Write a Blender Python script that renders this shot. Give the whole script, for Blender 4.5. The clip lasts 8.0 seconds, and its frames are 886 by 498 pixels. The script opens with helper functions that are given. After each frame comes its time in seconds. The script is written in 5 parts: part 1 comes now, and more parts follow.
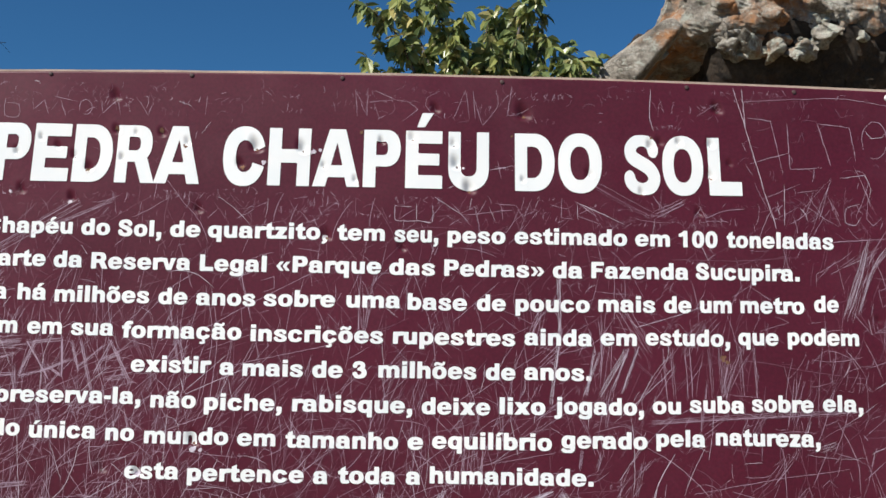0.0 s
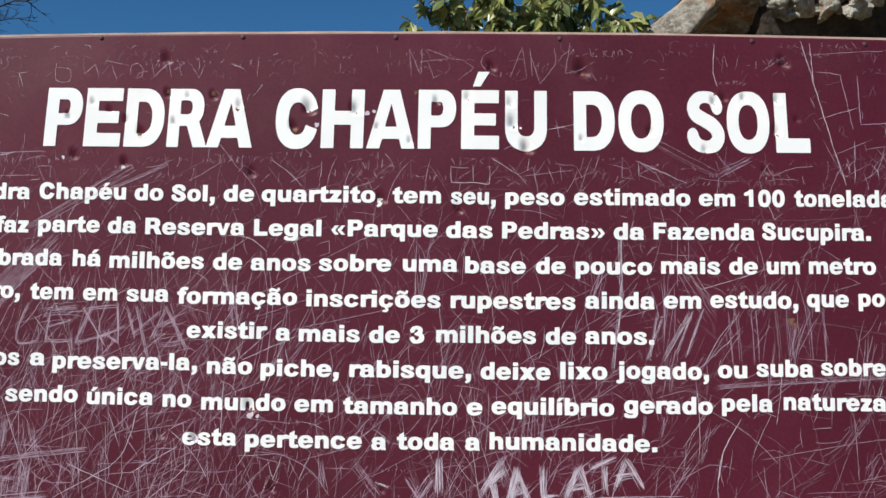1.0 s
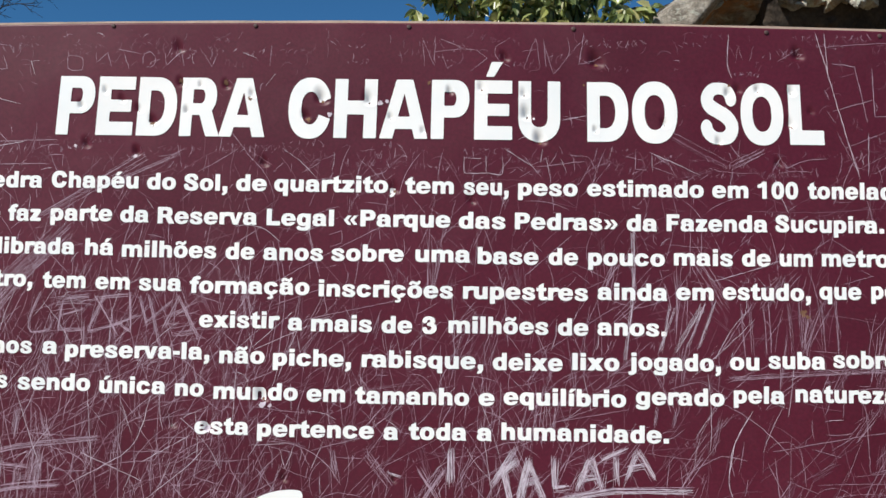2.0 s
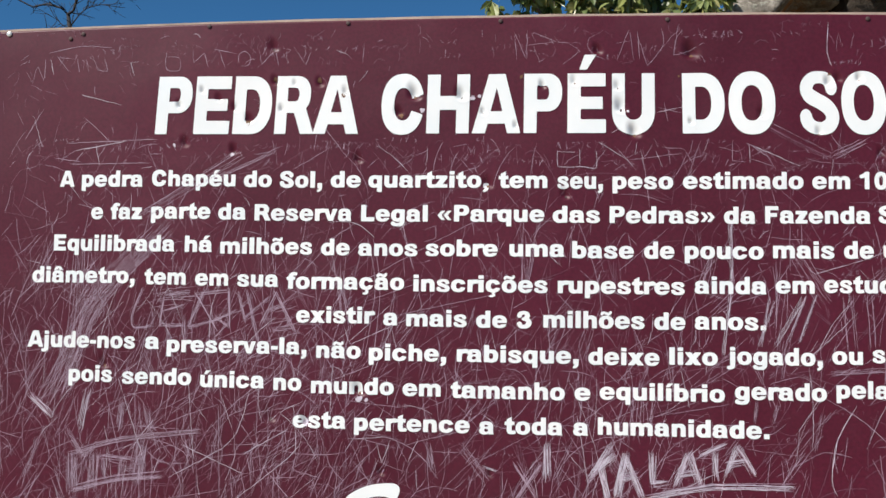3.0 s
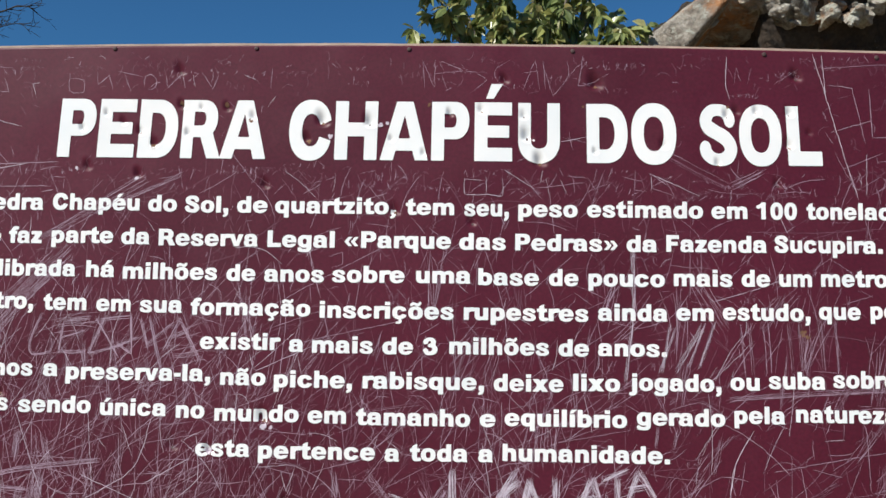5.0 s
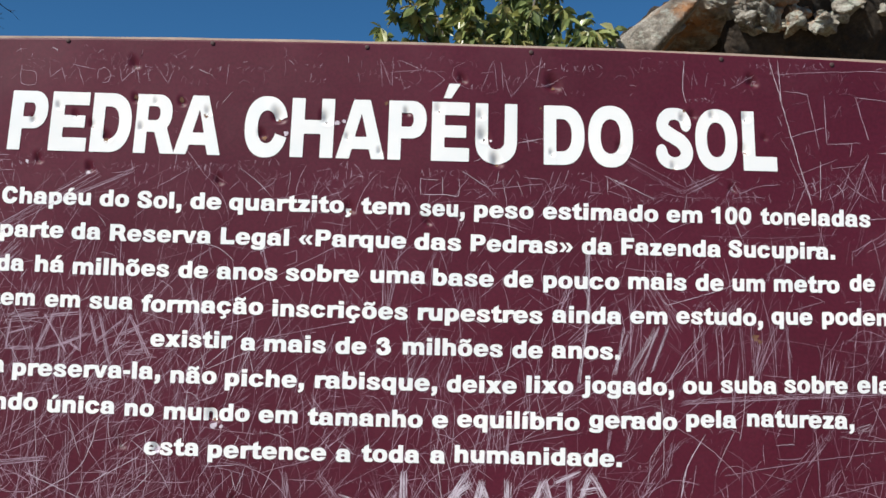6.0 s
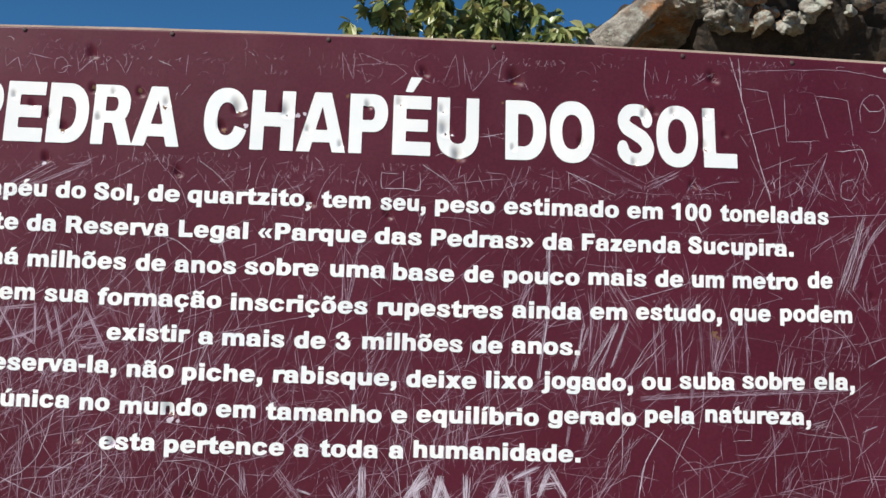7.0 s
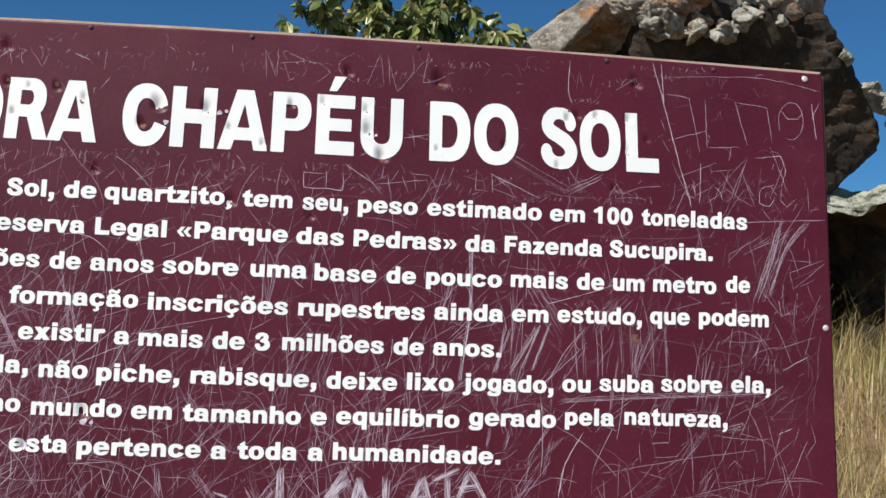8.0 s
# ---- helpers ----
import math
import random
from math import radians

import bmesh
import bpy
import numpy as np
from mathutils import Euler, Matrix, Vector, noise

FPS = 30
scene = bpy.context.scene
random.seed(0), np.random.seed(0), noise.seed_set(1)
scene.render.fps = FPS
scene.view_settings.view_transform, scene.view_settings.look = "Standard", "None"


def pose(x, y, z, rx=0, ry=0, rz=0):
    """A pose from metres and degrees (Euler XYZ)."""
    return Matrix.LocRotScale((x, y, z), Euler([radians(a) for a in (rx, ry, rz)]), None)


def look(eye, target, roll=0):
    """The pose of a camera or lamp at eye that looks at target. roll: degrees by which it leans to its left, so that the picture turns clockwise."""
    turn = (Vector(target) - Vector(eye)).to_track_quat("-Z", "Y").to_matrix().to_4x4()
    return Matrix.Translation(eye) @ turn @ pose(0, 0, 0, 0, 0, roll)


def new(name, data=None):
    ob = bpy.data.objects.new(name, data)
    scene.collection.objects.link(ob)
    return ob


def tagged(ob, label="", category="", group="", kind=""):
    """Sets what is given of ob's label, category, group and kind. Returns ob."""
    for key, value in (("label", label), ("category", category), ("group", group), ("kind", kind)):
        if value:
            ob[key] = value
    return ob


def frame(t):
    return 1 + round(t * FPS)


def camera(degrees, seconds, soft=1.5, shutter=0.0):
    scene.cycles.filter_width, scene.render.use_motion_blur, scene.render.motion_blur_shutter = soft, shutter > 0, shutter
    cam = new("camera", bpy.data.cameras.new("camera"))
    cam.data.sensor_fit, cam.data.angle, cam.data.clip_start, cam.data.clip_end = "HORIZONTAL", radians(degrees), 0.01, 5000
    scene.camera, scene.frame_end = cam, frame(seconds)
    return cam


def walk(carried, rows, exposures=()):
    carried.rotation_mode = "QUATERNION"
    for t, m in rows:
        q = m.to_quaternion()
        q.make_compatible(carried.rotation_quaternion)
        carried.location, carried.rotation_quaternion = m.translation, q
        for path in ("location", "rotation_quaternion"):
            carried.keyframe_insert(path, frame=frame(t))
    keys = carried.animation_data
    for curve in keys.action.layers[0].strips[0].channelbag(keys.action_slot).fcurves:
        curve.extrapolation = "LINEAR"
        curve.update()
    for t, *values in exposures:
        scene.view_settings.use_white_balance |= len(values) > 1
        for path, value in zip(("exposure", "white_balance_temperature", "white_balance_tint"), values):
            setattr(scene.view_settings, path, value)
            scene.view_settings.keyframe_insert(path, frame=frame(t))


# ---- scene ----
cam = camera(45.9, 8.0, 1.5)
# seconds, x, y, z, pitch, roll, yaw: a hand-held pan in front of the board
PATH = [
    (0.0, 0.1474, -1.9145, 1.4961, 7.539, -1.103, -0.074),
    (0.5, 0.1341, -1.8990, 1.4925, 6.566, -0.581, 2.116),
    (1.0, 0.1158, -1.8737, 1.4892, 5.794, -0.819, 2.174),
    (2.3, 0.0905, -1.8750, 1.4975, 4.720, -1.280, 2.340),
    (2.5, 0.0867, -1.8756, 1.4989, 4.465, -1.344, 4.055),
    (3.0, 0.0500, -1.8796, 1.5003, 4.547, -0.952, 6.005),
    (3.5, 0.0283, -1.8866, 1.5042, 5.313, -0.689, 6.364),
    (4.0, 0.0185, -1.8877, 1.5032, 5.658, -0.778, 6.621),
    (4.5, 0.0429, -1.8824, 1.5061, 5.677, -0.777, 5.120),
    (5.0, 0.0852, -1.8804, 1.5021, 6.021, -0.938, 1.955),
    (5.2, 0.0933, -1.8770, 1.5020, 6.095, -1.028, 1.020),
    (6.3, 0.1160, -1.8690, 1.5040, 6.020, -1.640, -0.010),
    (6.5, 0.1191, -1.8676, 1.5043, 5.850, -1.659, -0.368),
    (7.0, 0.1323, -1.8629, 1.5010, 5.926, -1.805, -1.335),
    (7.5, 0.1579, -1.8577, 1.5033, 6.017, -1.927, -3.089),
    (8.0, 0.1667, -1.8560, 1.5020, 6.132, -2.096, -4.581),
]
walk(cam, [(t, pose(x, y, z, 90 + p, r, w)) for t, x, y, z, p, r, w in PATH])

# ---- world, sun ----
SUN = Vector((-0.52, -0.52, 0.68)).normalized()
world = bpy.data.worlds.new("world")
scene.world = world
world.use_nodes = True
wn = world.node_tree
sky = wn.nodes.new("ShaderNodeTexSky")
sky.sky_type = "NISHITA"
sky.sun_disc = False
sky.sun_elevation = math.asin(SUN.z)
sky.sun_rotation = math.atan2(SUN.x, SUN.y)
sky.altitude, sky.air_density, sky.dust_density, sky.ozone_density = 1300, 1.0, 0.0, 4.0
bg = wn.nodes["Background"]
tone = wn.nodes.new("ShaderNodeMix")
tone.data_type, tone.blend_type = "RGBA", "MULTIPLY"
tone.inputs[0].default_value = 1.0
tone.inputs[7].default_value = (0.34, 0.71, 0.91, 1)
wn.links.new(sky.outputs[0], tone.inputs[6])
wn.links.new(tone.outputs[2], bg.inputs[0])
bg.inputs[1].default_value = 0.053
sun = new("sun", bpy.data.lights.new("sun", "SUN"))
sun.data.energy, sun.data.angle, sun.data.color = 3.85, radians(0.5), (1.0, 0.95, 0.87)
sun.matrix_world = look((0, 0, 0), tuple(-SUN))
scene.view_settings.exposure = 0.75

# ---- materials ----
def material(name, rough=0.6, metal=0.0):
    m = bpy.data.materials.new(name)
    m.use_nodes = True
    b = m.node_tree.nodes["Principled BSDF"]
    b.inputs["Roughness"].default_value = rough
    b.inputs["Metallic"].default_value = metal
    return m, m.node_tree, b


def node(t, kind, **sets):
    n = t.nodes.new(kind)
    for k, v in sets.items():
        n.inputs[k].default_value = v
    return n


def coords(t, scale=(1, 1, 1)):
    c, mp = t.nodes.new("ShaderNodeTexCoord"), t.nodes.new("ShaderNodeMapping")
    mp.inputs["Scale"].default_value = scale
    t.links.new(c.outputs["Object"], mp.inputs[0])
    return mp.outputs[0]


def noisy(t, co, scale, detail=5, rough=0.6):
    n = node(t, "ShaderNodeTexNoise", Scale=scale, Detail=detail, Roughness=rough)
    t.links.new(co, n.inputs["Vector"])
    return n.outputs[0]


def ramp(t, fac, stops):
    r = t.nodes.new("ShaderNodeValToRGB")
    while len(r.color_ramp.elements) < len(stops):
        r.color_ramp.elements.new(0.5)
    for e, (p, c) in zip(r.color_ramp.elements, stops):
        e.position, e.color = p, (*c, 1)
    t.links.new(fac, r.inputs[0])
    return r.outputs[0]


def mix(t, fac, a, b, how="MIX"):
    m = t.nodes.new("ShaderNodeMix")
    m.data_type, m.blend_type = "RGBA", how
    for s, v in ((m.inputs[0], fac), (m.inputs[6], a), (m.inputs[7], b)):
        if isinstance(v, bpy.types.NodeSocket):
            t.links.new(v, s)
        else:
            s.default_value = v if isinstance(v, (int, float)) else (*v, 1)
    return m.outputs[2]


def bump(t, b, height, strength, distance=0.01):
    n = node(t, "ShaderNodeBump", Strength=strength, Distance=distance)
    t.links.new(height, n.inputs["Height"])
    t.links.new(n.outputs[0], b.inputs["Normal"])


def plain(name, colour, rough=0.6, spread=0.25, scale=40, metal=0.0, relief=0.2):
    """A colour with grain and broader patches."""
    m, t, b = material(name, rough, metal)
    co = coords(t)
    lo = tuple(c * (1 - spread) for c in colour)
    hi = tuple(min(1, c * (1 + spread)) for c in colour)
    fine = ramp(t, noisy(t, co, scale, 6), [(0.3, lo), (0.7, hi)])
    broad = ramp(t, noisy(t, co, scale / 8, 3), [(0.3, lo), (0.7, hi)])
    t.links.new(mix(t, 0.45, fine, broad), b.inputs["Base Color"])
    bump(t, b, noisy(t, co, scale * 2, 4), relief, 0.004)
    return m


def maroon_paint():
    m, t, b = material("maroon_enamel", 0.42)
    co = coords(t)
    base = ramp(t, noisy(t, co, 2.2, 4), [(0.3, (0.063, 0.0058, 0.0156)), (0.7, (0.089, 0.0088, 0.0235))])
    speck = ramp(t, noisy(t, co, 160, 3), [(0.35, (0.85, 0.85, 0.85)), (0.7, (1.12, 1.1, 1.1))])
    col = mix(t, 1.0, base, speck, "MULTIPLY")
    chalk = ramp(t, noisy(t, co, 6, 6, 0.7), [(0.5, (0, 0, 0)), (0.8, (0.18, 0.18, 0.18))])
    col = mix(t, chalk, col, (0.17, 0.065, 0.09))
    b.inputs["Specular IOR Level"].default_value = 0.31
    rust = ramp(t, noisy(t, co, 19, 5, 0.7), [(0.69, (0, 0, 0)), (0.75, (0.8, 0.8, 0.8))])
    col = mix(t, rust, col, (0.11, 0.03, 0.017))
    t.links.new(col, b.inputs["Base Color"])
    rough = ramp(t, noisy(t, co, 9, 5), [(0.3, (0.41, 0.41, 0.41)), (0.7, (0.52, 0.52, 0.52))])
    t.links.new(rough, b.inputs["Roughness"])
    bump(t, b, noisy(t, co, 9, 3), 0.06, 0.01)
    return m


def white_film():
    m, t, b = material("white_lettering", 0.38)
    co = coords(t)
    base = ramp(t, noisy(t, co, 9, 5), [(0.3, (0.74, 0.78, 0.79)), (0.65, (0.83, 0.835, 0.825))])
    dirt = ramp(t, noisy(t, co, 48, 6, 0.75), [(0.66, (0, 0, 0)), (0.8, (0.5, 0.5, 0.5))])
    t.links.new(mix(t, dirt, base, (0.52, 0.47, 0.42)), b.inputs["Base Color"])
    bump(t, b, noisy(t, co, 30, 4), 0.08, 0.006)
    return m


def bare_rock(name, greys, orange_at, lichen_at, iron=(0.36, 0.155, 0.05)):
    m, t, b = material(name, 0.9)
    co = coords(t)
    base = ramp(t, noisy(t, co, 5, 10, 0.7), [(0.34, greys[0]), (0.5, greys[1]), (0.66, greys[2])])
    grain = ramp(t, noisy(t, co, 55, 6, 0.7), [(0.3, (0.6, 0.6, 0.6)), (0.7, (1.25, 1.25, 1.25))])
    col = mix(t, 1.0, base, grain, "MULTIPLY")
    orange = ramp(t, noisy(t, co, 2.6, 7, 0.65), [(orange_at, (0, 0, 0)), (orange_at + 0.1, (0.85, 0.85, 0.85))])
    col = mix(t, orange, col, iron)
    pale = ramp(t, noisy(t, co, 13, 8, 0.75), [(lichen_at, (0, 0, 0)), (lichen_at + 0.07, (0.8, 0.8, 0.8))])
    col = mix(t, pale, col, (0.47, 0.49, 0.42))
    t.links.new(col, b.inputs["Base Color"])
    crack = node(t, "ShaderNodeTexVoronoi", Scale=3.6)
    crack.feature = "DISTANCE_TO_EDGE"
    warp = node(t, "ShaderNodeTexNoise", Scale=6.0, Detail=6.0)
    t.links.new(co, warp.inputs["Vector"])
    t.links.new(mix(t, 0.4, co, warp.outputs["Color"]), crack.inputs["Vector"])
    split = ramp(t, crack.outputs["Distance"], [(0.0, (0, 0, 0)), (0.07, (1, 1, 1))])
    t.links.new(mix(t, 1.0, col, ramp(t, crack.outputs["Distance"], [(0.0, (0.62, 0.6, 0.57)), (0.025, (1, 1, 1))]), "MULTIPLY"), b.inputs["Base Color"])
    bump(t, b, mix(t, 0.15, noisy(t, co, 13, 12, 0.8), split), 0.9, 0.045)
    return m


def leaf_green(name, dark, light, through_light=0.25, single=False):
    m, t, b = material(name, 0.33)
    g = t.nodes.new("ShaderNodeObjectInfo" if single else "ShaderNodeNewGeometry")
    col = ramp(t, g.outputs["Random" if single else "Random Per Island"], [(0.0, dark), (0.6, light), (1.0, (light[0] * 1.5, light[1] * 1.25, light[2]))])
    t.links.new(mix(t, 0.35, col, ramp(t, noisy(t, coords(t), 60), [(0.3, dark), (0.7, light)])), b.inputs["Base Color"])
    tr = t.nodes.new("ShaderNodeBsdfTranslucent")
    t.links.new(col, tr.inputs[0])
    ms = t.nodes.new("ShaderNodeMixShader")
    ms.inputs[0].default_value = through_light
    t.links.new(b.outputs[0], ms.inputs[1])
    t.links.new(tr.outputs[0], ms.inputs[2])
    t.links.new(ms.outputs[0], t.nodes["Material Output"].inputs[0])
    return m


MAROON, WHITE = maroon_paint(), white_film()
SCRATCH_BRIGHT = plain("scratch_bare_metal", (0.55, 0.49, 0.56), 0.5, 0.2, 200)
SCRATCH_MID = plain("scratch_primer", (0.375, 0.268, 0.338), 0.55, 0.25, 200)
SCRATCH_FAINT = plain("scratch_in_paint", (0.182, 0.082, 0.118), 0.55, 0.3, 200)
RUST = plain("rust_stain", (0.15, 0.075, 0.042), 0.9, 0.5, 120)
TIMBER = plain("weathered_timber", (0.37, 0.26, 0.15), 0.8, 0.3, 30)
PALE_TIMBER = plain("bleached_timber", (0.40, 0.30, 0.24), 0.8, 0.3, 30)
NAIL = plain("galvanised_nail", (0.60, 0.60, 0.58), 0.35, 0.1, 200, 0.3)
DARK_NAIL = plain("rusty_nail", (0.06, 0.03, 0.03), 0.7, 0.3, 200)
ROCK = bare_rock("quartzite", ((0.08, 0.066, 0.052), (0.30, 0.265, 0.22), (0.60, 0.57, 0.50)), 0.48, 0.54, (0.42, 0.185, 0.065))
# stained quartzite, coloured near black so that it carries the overhangs' shade
SHADED_ROCK = bare_rock("iron_stained_and_shaded_quartzite", ((0.014, 0.010, 0.007), (0.038, 0.026, 0.017), (0.09, 0.068, 0.048)), 0.54, 0.66, (0.085, 0.042, 0.016))
LIP = bare_rock("pale_lichened_quartzite", ((0.09, 0.075, 0.06), (0.30, 0.27, 0.225), (0.62, 0.59, 0.52)), 0.52, 0.50)
LEDGE = bare_rock("lichened_quartzite", ((0.10, 0.10, 0.08), (0.30, 0.31, 0.24), (0.52, 0.54, 0.43)), 0.70, 0.45)
SOIL = plain("dry_soil", (0.15, 0.105, 0.062), 0.95, 0.4, 9)
BARK = plain("bark", (0.10, 0.085, 0.07), 0.9, 0.4, 60)
TWIG = plain("dead_bark", (0.018, 0.017, 0.020), 0.9, 0.4, 60)
LEAF = leaf_green("leaf", (0.055, 0.085, 0.028), (0.255, 0.310, 0.115), 0.28)
LEAF_SINGLE = leaf_green("leaf_single", (0.055, 0.085, 0.028), (0.255, 0.310, 0.115), 0.28, True)
LEAF_DRY = leaf_green("leaf_dry", (0.15, 0.155, 0.05), (0.40, 0.39, 0.18))
LEAF_DARK = leaf_green("leaf_dull", (0.022, 0.030, 0.016), (0.075, 0.085, 0.042), 0.15)
STRAW = leaf_green("straw", (0.28, 0.205, 0.09), (0.58, 0.465, 0.25), 0.35)
GREEN_GRASS = leaf_green("green_grass", (0.13, 0.14, 0.04), (0.28, 0.27, 0.09), 0.35)


def smooth(me, on=True):
    me.polygons.foreach_set("use_smooth", [on] * len(me.polygons))


def mesh_from(name, verts, faces, mat, soft=True):
    me = bpy.data.meshes.new(name)
    me.from_pydata(verts, [], faces)
    me.materials.append(mat)
    smooth(me, soft)
    return me


def part(name, data, mat=None, parent=None, label="", soft=False):
    """Links a bmesh or a mesh as one object, under a thing where one is given."""
    if isinstance(data, bmesh.types.BMesh):
        me = bpy.data.meshes.new(name)
        data.to_mesh(me)
        data.free()
        me.materials.append(mat)
        smooth(me, soft)
        data = me
    ob = new(name, data)
    ob.parent = parent
    return tagged(ob, label)


def box(x0, x1, y0, y1, z0, z1, bevel=0.003):
    bm = bmesh.new()
    bmesh.ops.create_cube(bm, size=1, matrix=Matrix.Translation(((x0 + x1) / 2, (y0 + y1) / 2, (z0 + z1) / 2)) @ Matrix.Diagonal((x1 - x0, y1 - y0, z1 - z0, 1)))
    if bevel:
        bmesh.ops.bevel(bm, geom=bm.edges[:], offset=bevel, segments=2, affect="EDGES")
    return bm


# ---- ground ----
def ground_z(x, y):
    rise = min(1, max(0, (y - 0.3) / 3.7))
    rise = rise * rise * (3 - 2 * rise)
    return 1.45 * rise + 0.05 * noise.noise(Vector((x * 0.6, y * 0.6, 0))) + 0.02 * noise.noise(Vector((x * 2, y * 2, 3)))


def ground():
    ax = sorted({round(v, 3) for v in [*np.linspace(-8, 8, 65), -2000, -600, -200, -80, -40, -20, -12, 12, 20, 40, 80, 200, 600, 2000]})
    ay = sorted({round(v, 3) for v in [*np.linspace(-6, 9, 61), -2000, -600, -200, -80, -40, -20, -10, 12, 20, 40, 80, 200, 600, 2000]})
    verts = [(x, y, ground_z(x, y) - (0 if y < 9.5 else min(1.3, (y - 9.5) * 0.1))) for y in ay for x in ax]
    w = len(ax)
    faces = [(j * w + i, j * w + i + 1, (j + 1) * w + i + 1, (j + 1) * w + i) for j in range(len(ay) - 1) for i in range(w - 1)]
    tagged(new("ground", mesh_from("ground", verts, faces, SOIL)), "dry brown soil under tall grass", "ground", kind="structure")


ground()

# ---- the board ----
BASE = 1.86  # height of the heading's baseline


def dent_list():
    """u, v, radius, depth of the dents, against the heading's baseline."""
    rows = [
        (-0.608, 0.083, 0.010, 0.004), (-0.652, 0.055, 0.011, 0.005), (-0.577, 0.068, 0.011, 0.004),
        (-0.545, 0.050, 0.012, 0.005), (-0.470, 0.100, 0.012, 0.005), (-0.456, 0.047, 0.011, 0.005),
        (-0.518, 0.028, 0.013, 0.005), (-0.385, 0.096, 0.012, 0.005), (-0.336, 0.080, 0.011, 0.004),
        (-0.432, 0.096, 0.009, 0.003), (-0.640, -0.016, 0.013, 0.006), (-0.545, -0.030, 0.013, 0.006)]
    rows2 = [
        (-0.207, 0.072, 0.019, 0.009), (-0.236, 0.040, 0.013, 0.006), (-0.120, 0.070, 0.017, 0.008),
        (-0.080, 0.040, 0.010, 0.004), (0.027, 0.088, 0.011, 0.005), (-0.020, 0.014, 0.010, 0.004),
        (0.085, 0.095, 0.013, 0.004), (0.168, 0.046, 0.018, 0.008), (0.162, 0.085, 0.012, 0.004),
        (0.192, 0.000, 0.018, 0.009), (0.292, 0.020, 0.009, 0.004), (0.416, 0.032, 0.013, 0.005)]
    rows3 = [
        (0.292, 0.145, 0.022, 0.009), (0.126, 0.152, 0.014, 0.006), (0.530, 0.088, 0.013, 0.006),
        (0.583, 0.096, 0.012, 0.005), (0.547, 0.096, 0.012, 0.005), (0.642, 0.093, 0.013, 0.006),
        (0.640, 0.034, 0.013, 0.006), (0.677, 0.058, 0.010, 0.004), (0.655, 0.160, 0.017, 0.008),
        (0.513, 0.000, 0.011, 0.004), (0.620, -0.038, 0.013, 0.005), (-0.310, -0.047, 0.014, 0.006)]
    rows4 = [
        (-0.298, -0.470, 0.020, 0.008), (-0.395, -0.527, 0.015, 0.007), (-0.475, 0.165, 0.016, 0.005),
        (-0.070, -0.093, 0.016, 0.006), (0.070, -0.112, 0.014, 0.005), (0.659, -0.304, 0.012, 0.004),
        (-0.780, -0.430, 0.017, 0.006), (-0.460, -0.520, 0.022, 0.006), (0.330, -0.62, 0.018, 0.006),
        (-0.255, -0.614, 0.012, 0.006), (-0.060, -0.612, 0.010, 0.005), (0.945, -0.23, 0.010, 0.004)]
    return rows + rows2 + rows3 + rows4


DENTS = dent_list()


def surf(u, v):
    """How far the sheet lies behind its plane: slow waves, and dents that run in slowly from above and end steeply below."""
    d = 0.0035 * noise.noise(Vector((u * 2.1, v * 2.1, 5))) + 0.0016 * noise.noise(Vector((u * 6, v * 6, 9)))
    for cu, cv, r, depth in DENTS:
        if abs(u - cu) > 3.2 * r or abs(v - cv) > 4.5 * r:
            continue
        r = r * 0.54
        dv = v - cv
        q = ((u - cu + 0.25 * dv) / r) ** 2 + (dv / (r * (1.9 if dv > 0 else 0.6))) ** 2
        if q < 6:
            d += 0.95 * depth * math.exp(-q * 1.4) - 0.06 * depth * math.exp(-(math.sqrt(q) - 1.5) ** 2 * 4)
    return d


def left_edge(v):
    return -1.017 - 0.055 * (0.2 - v)


def right_edge(v):
    return 1.009 + 0.036 * (0.2 - v)


def top_edge(u):
    return 0.203 + 0.015 * (1 - min(1, u * u))


BOTTOM = -1.2
sign = tagged(new("information_sign"), "large scratched maroon metal board with white Portuguese text, on timber posts", "sign")


def panel():
    nu, nv, thick = 620, 380, 0.0025
    front = []
    for j in range(nv + 1):
        for i in range(nu + 1):
            a, b = i / nu, j / nv
            u = -1 + 2 * a
            v = BOTTOM + (top_edge(u) - BOTTOM) * (b * 1.95 if b < 0.2 else 0.39 + (b - 0.2) * 0.7625)
            u = left_edge(v) + (right_edge(v) - left_edge(v)) * a
            front.append((u, surf(u, v), BASE + v))
    n, w = len(front), nu + 1
    verts = front + [(x, y + thick, z) for x, y, z in front]
    faces = [(j * w + i, j * w + i + 1, (j + 1) * w + i + 1, (j + 1) * w + i) for j in range(nv) for i in range(nu)]
    faces += [tuple(n + k for k in reversed(f)) for f in faces]
    ring = [*range(w), *(j * w + nu for j in range(1, nv + 1)), *(nv * w + i for i in range(nu - 1, -1, -1)), *(j * w for j in range(nv - 1, 0, -1))]
    faces += [(b, a, a + n, b + n) for a, b in zip(ring, ring[1:] + ring[:1])]
    part("panel", mesh_from("panel", verts, faces, MAROON), None, sign, "dented maroon enamelled sheet metal")


panel()


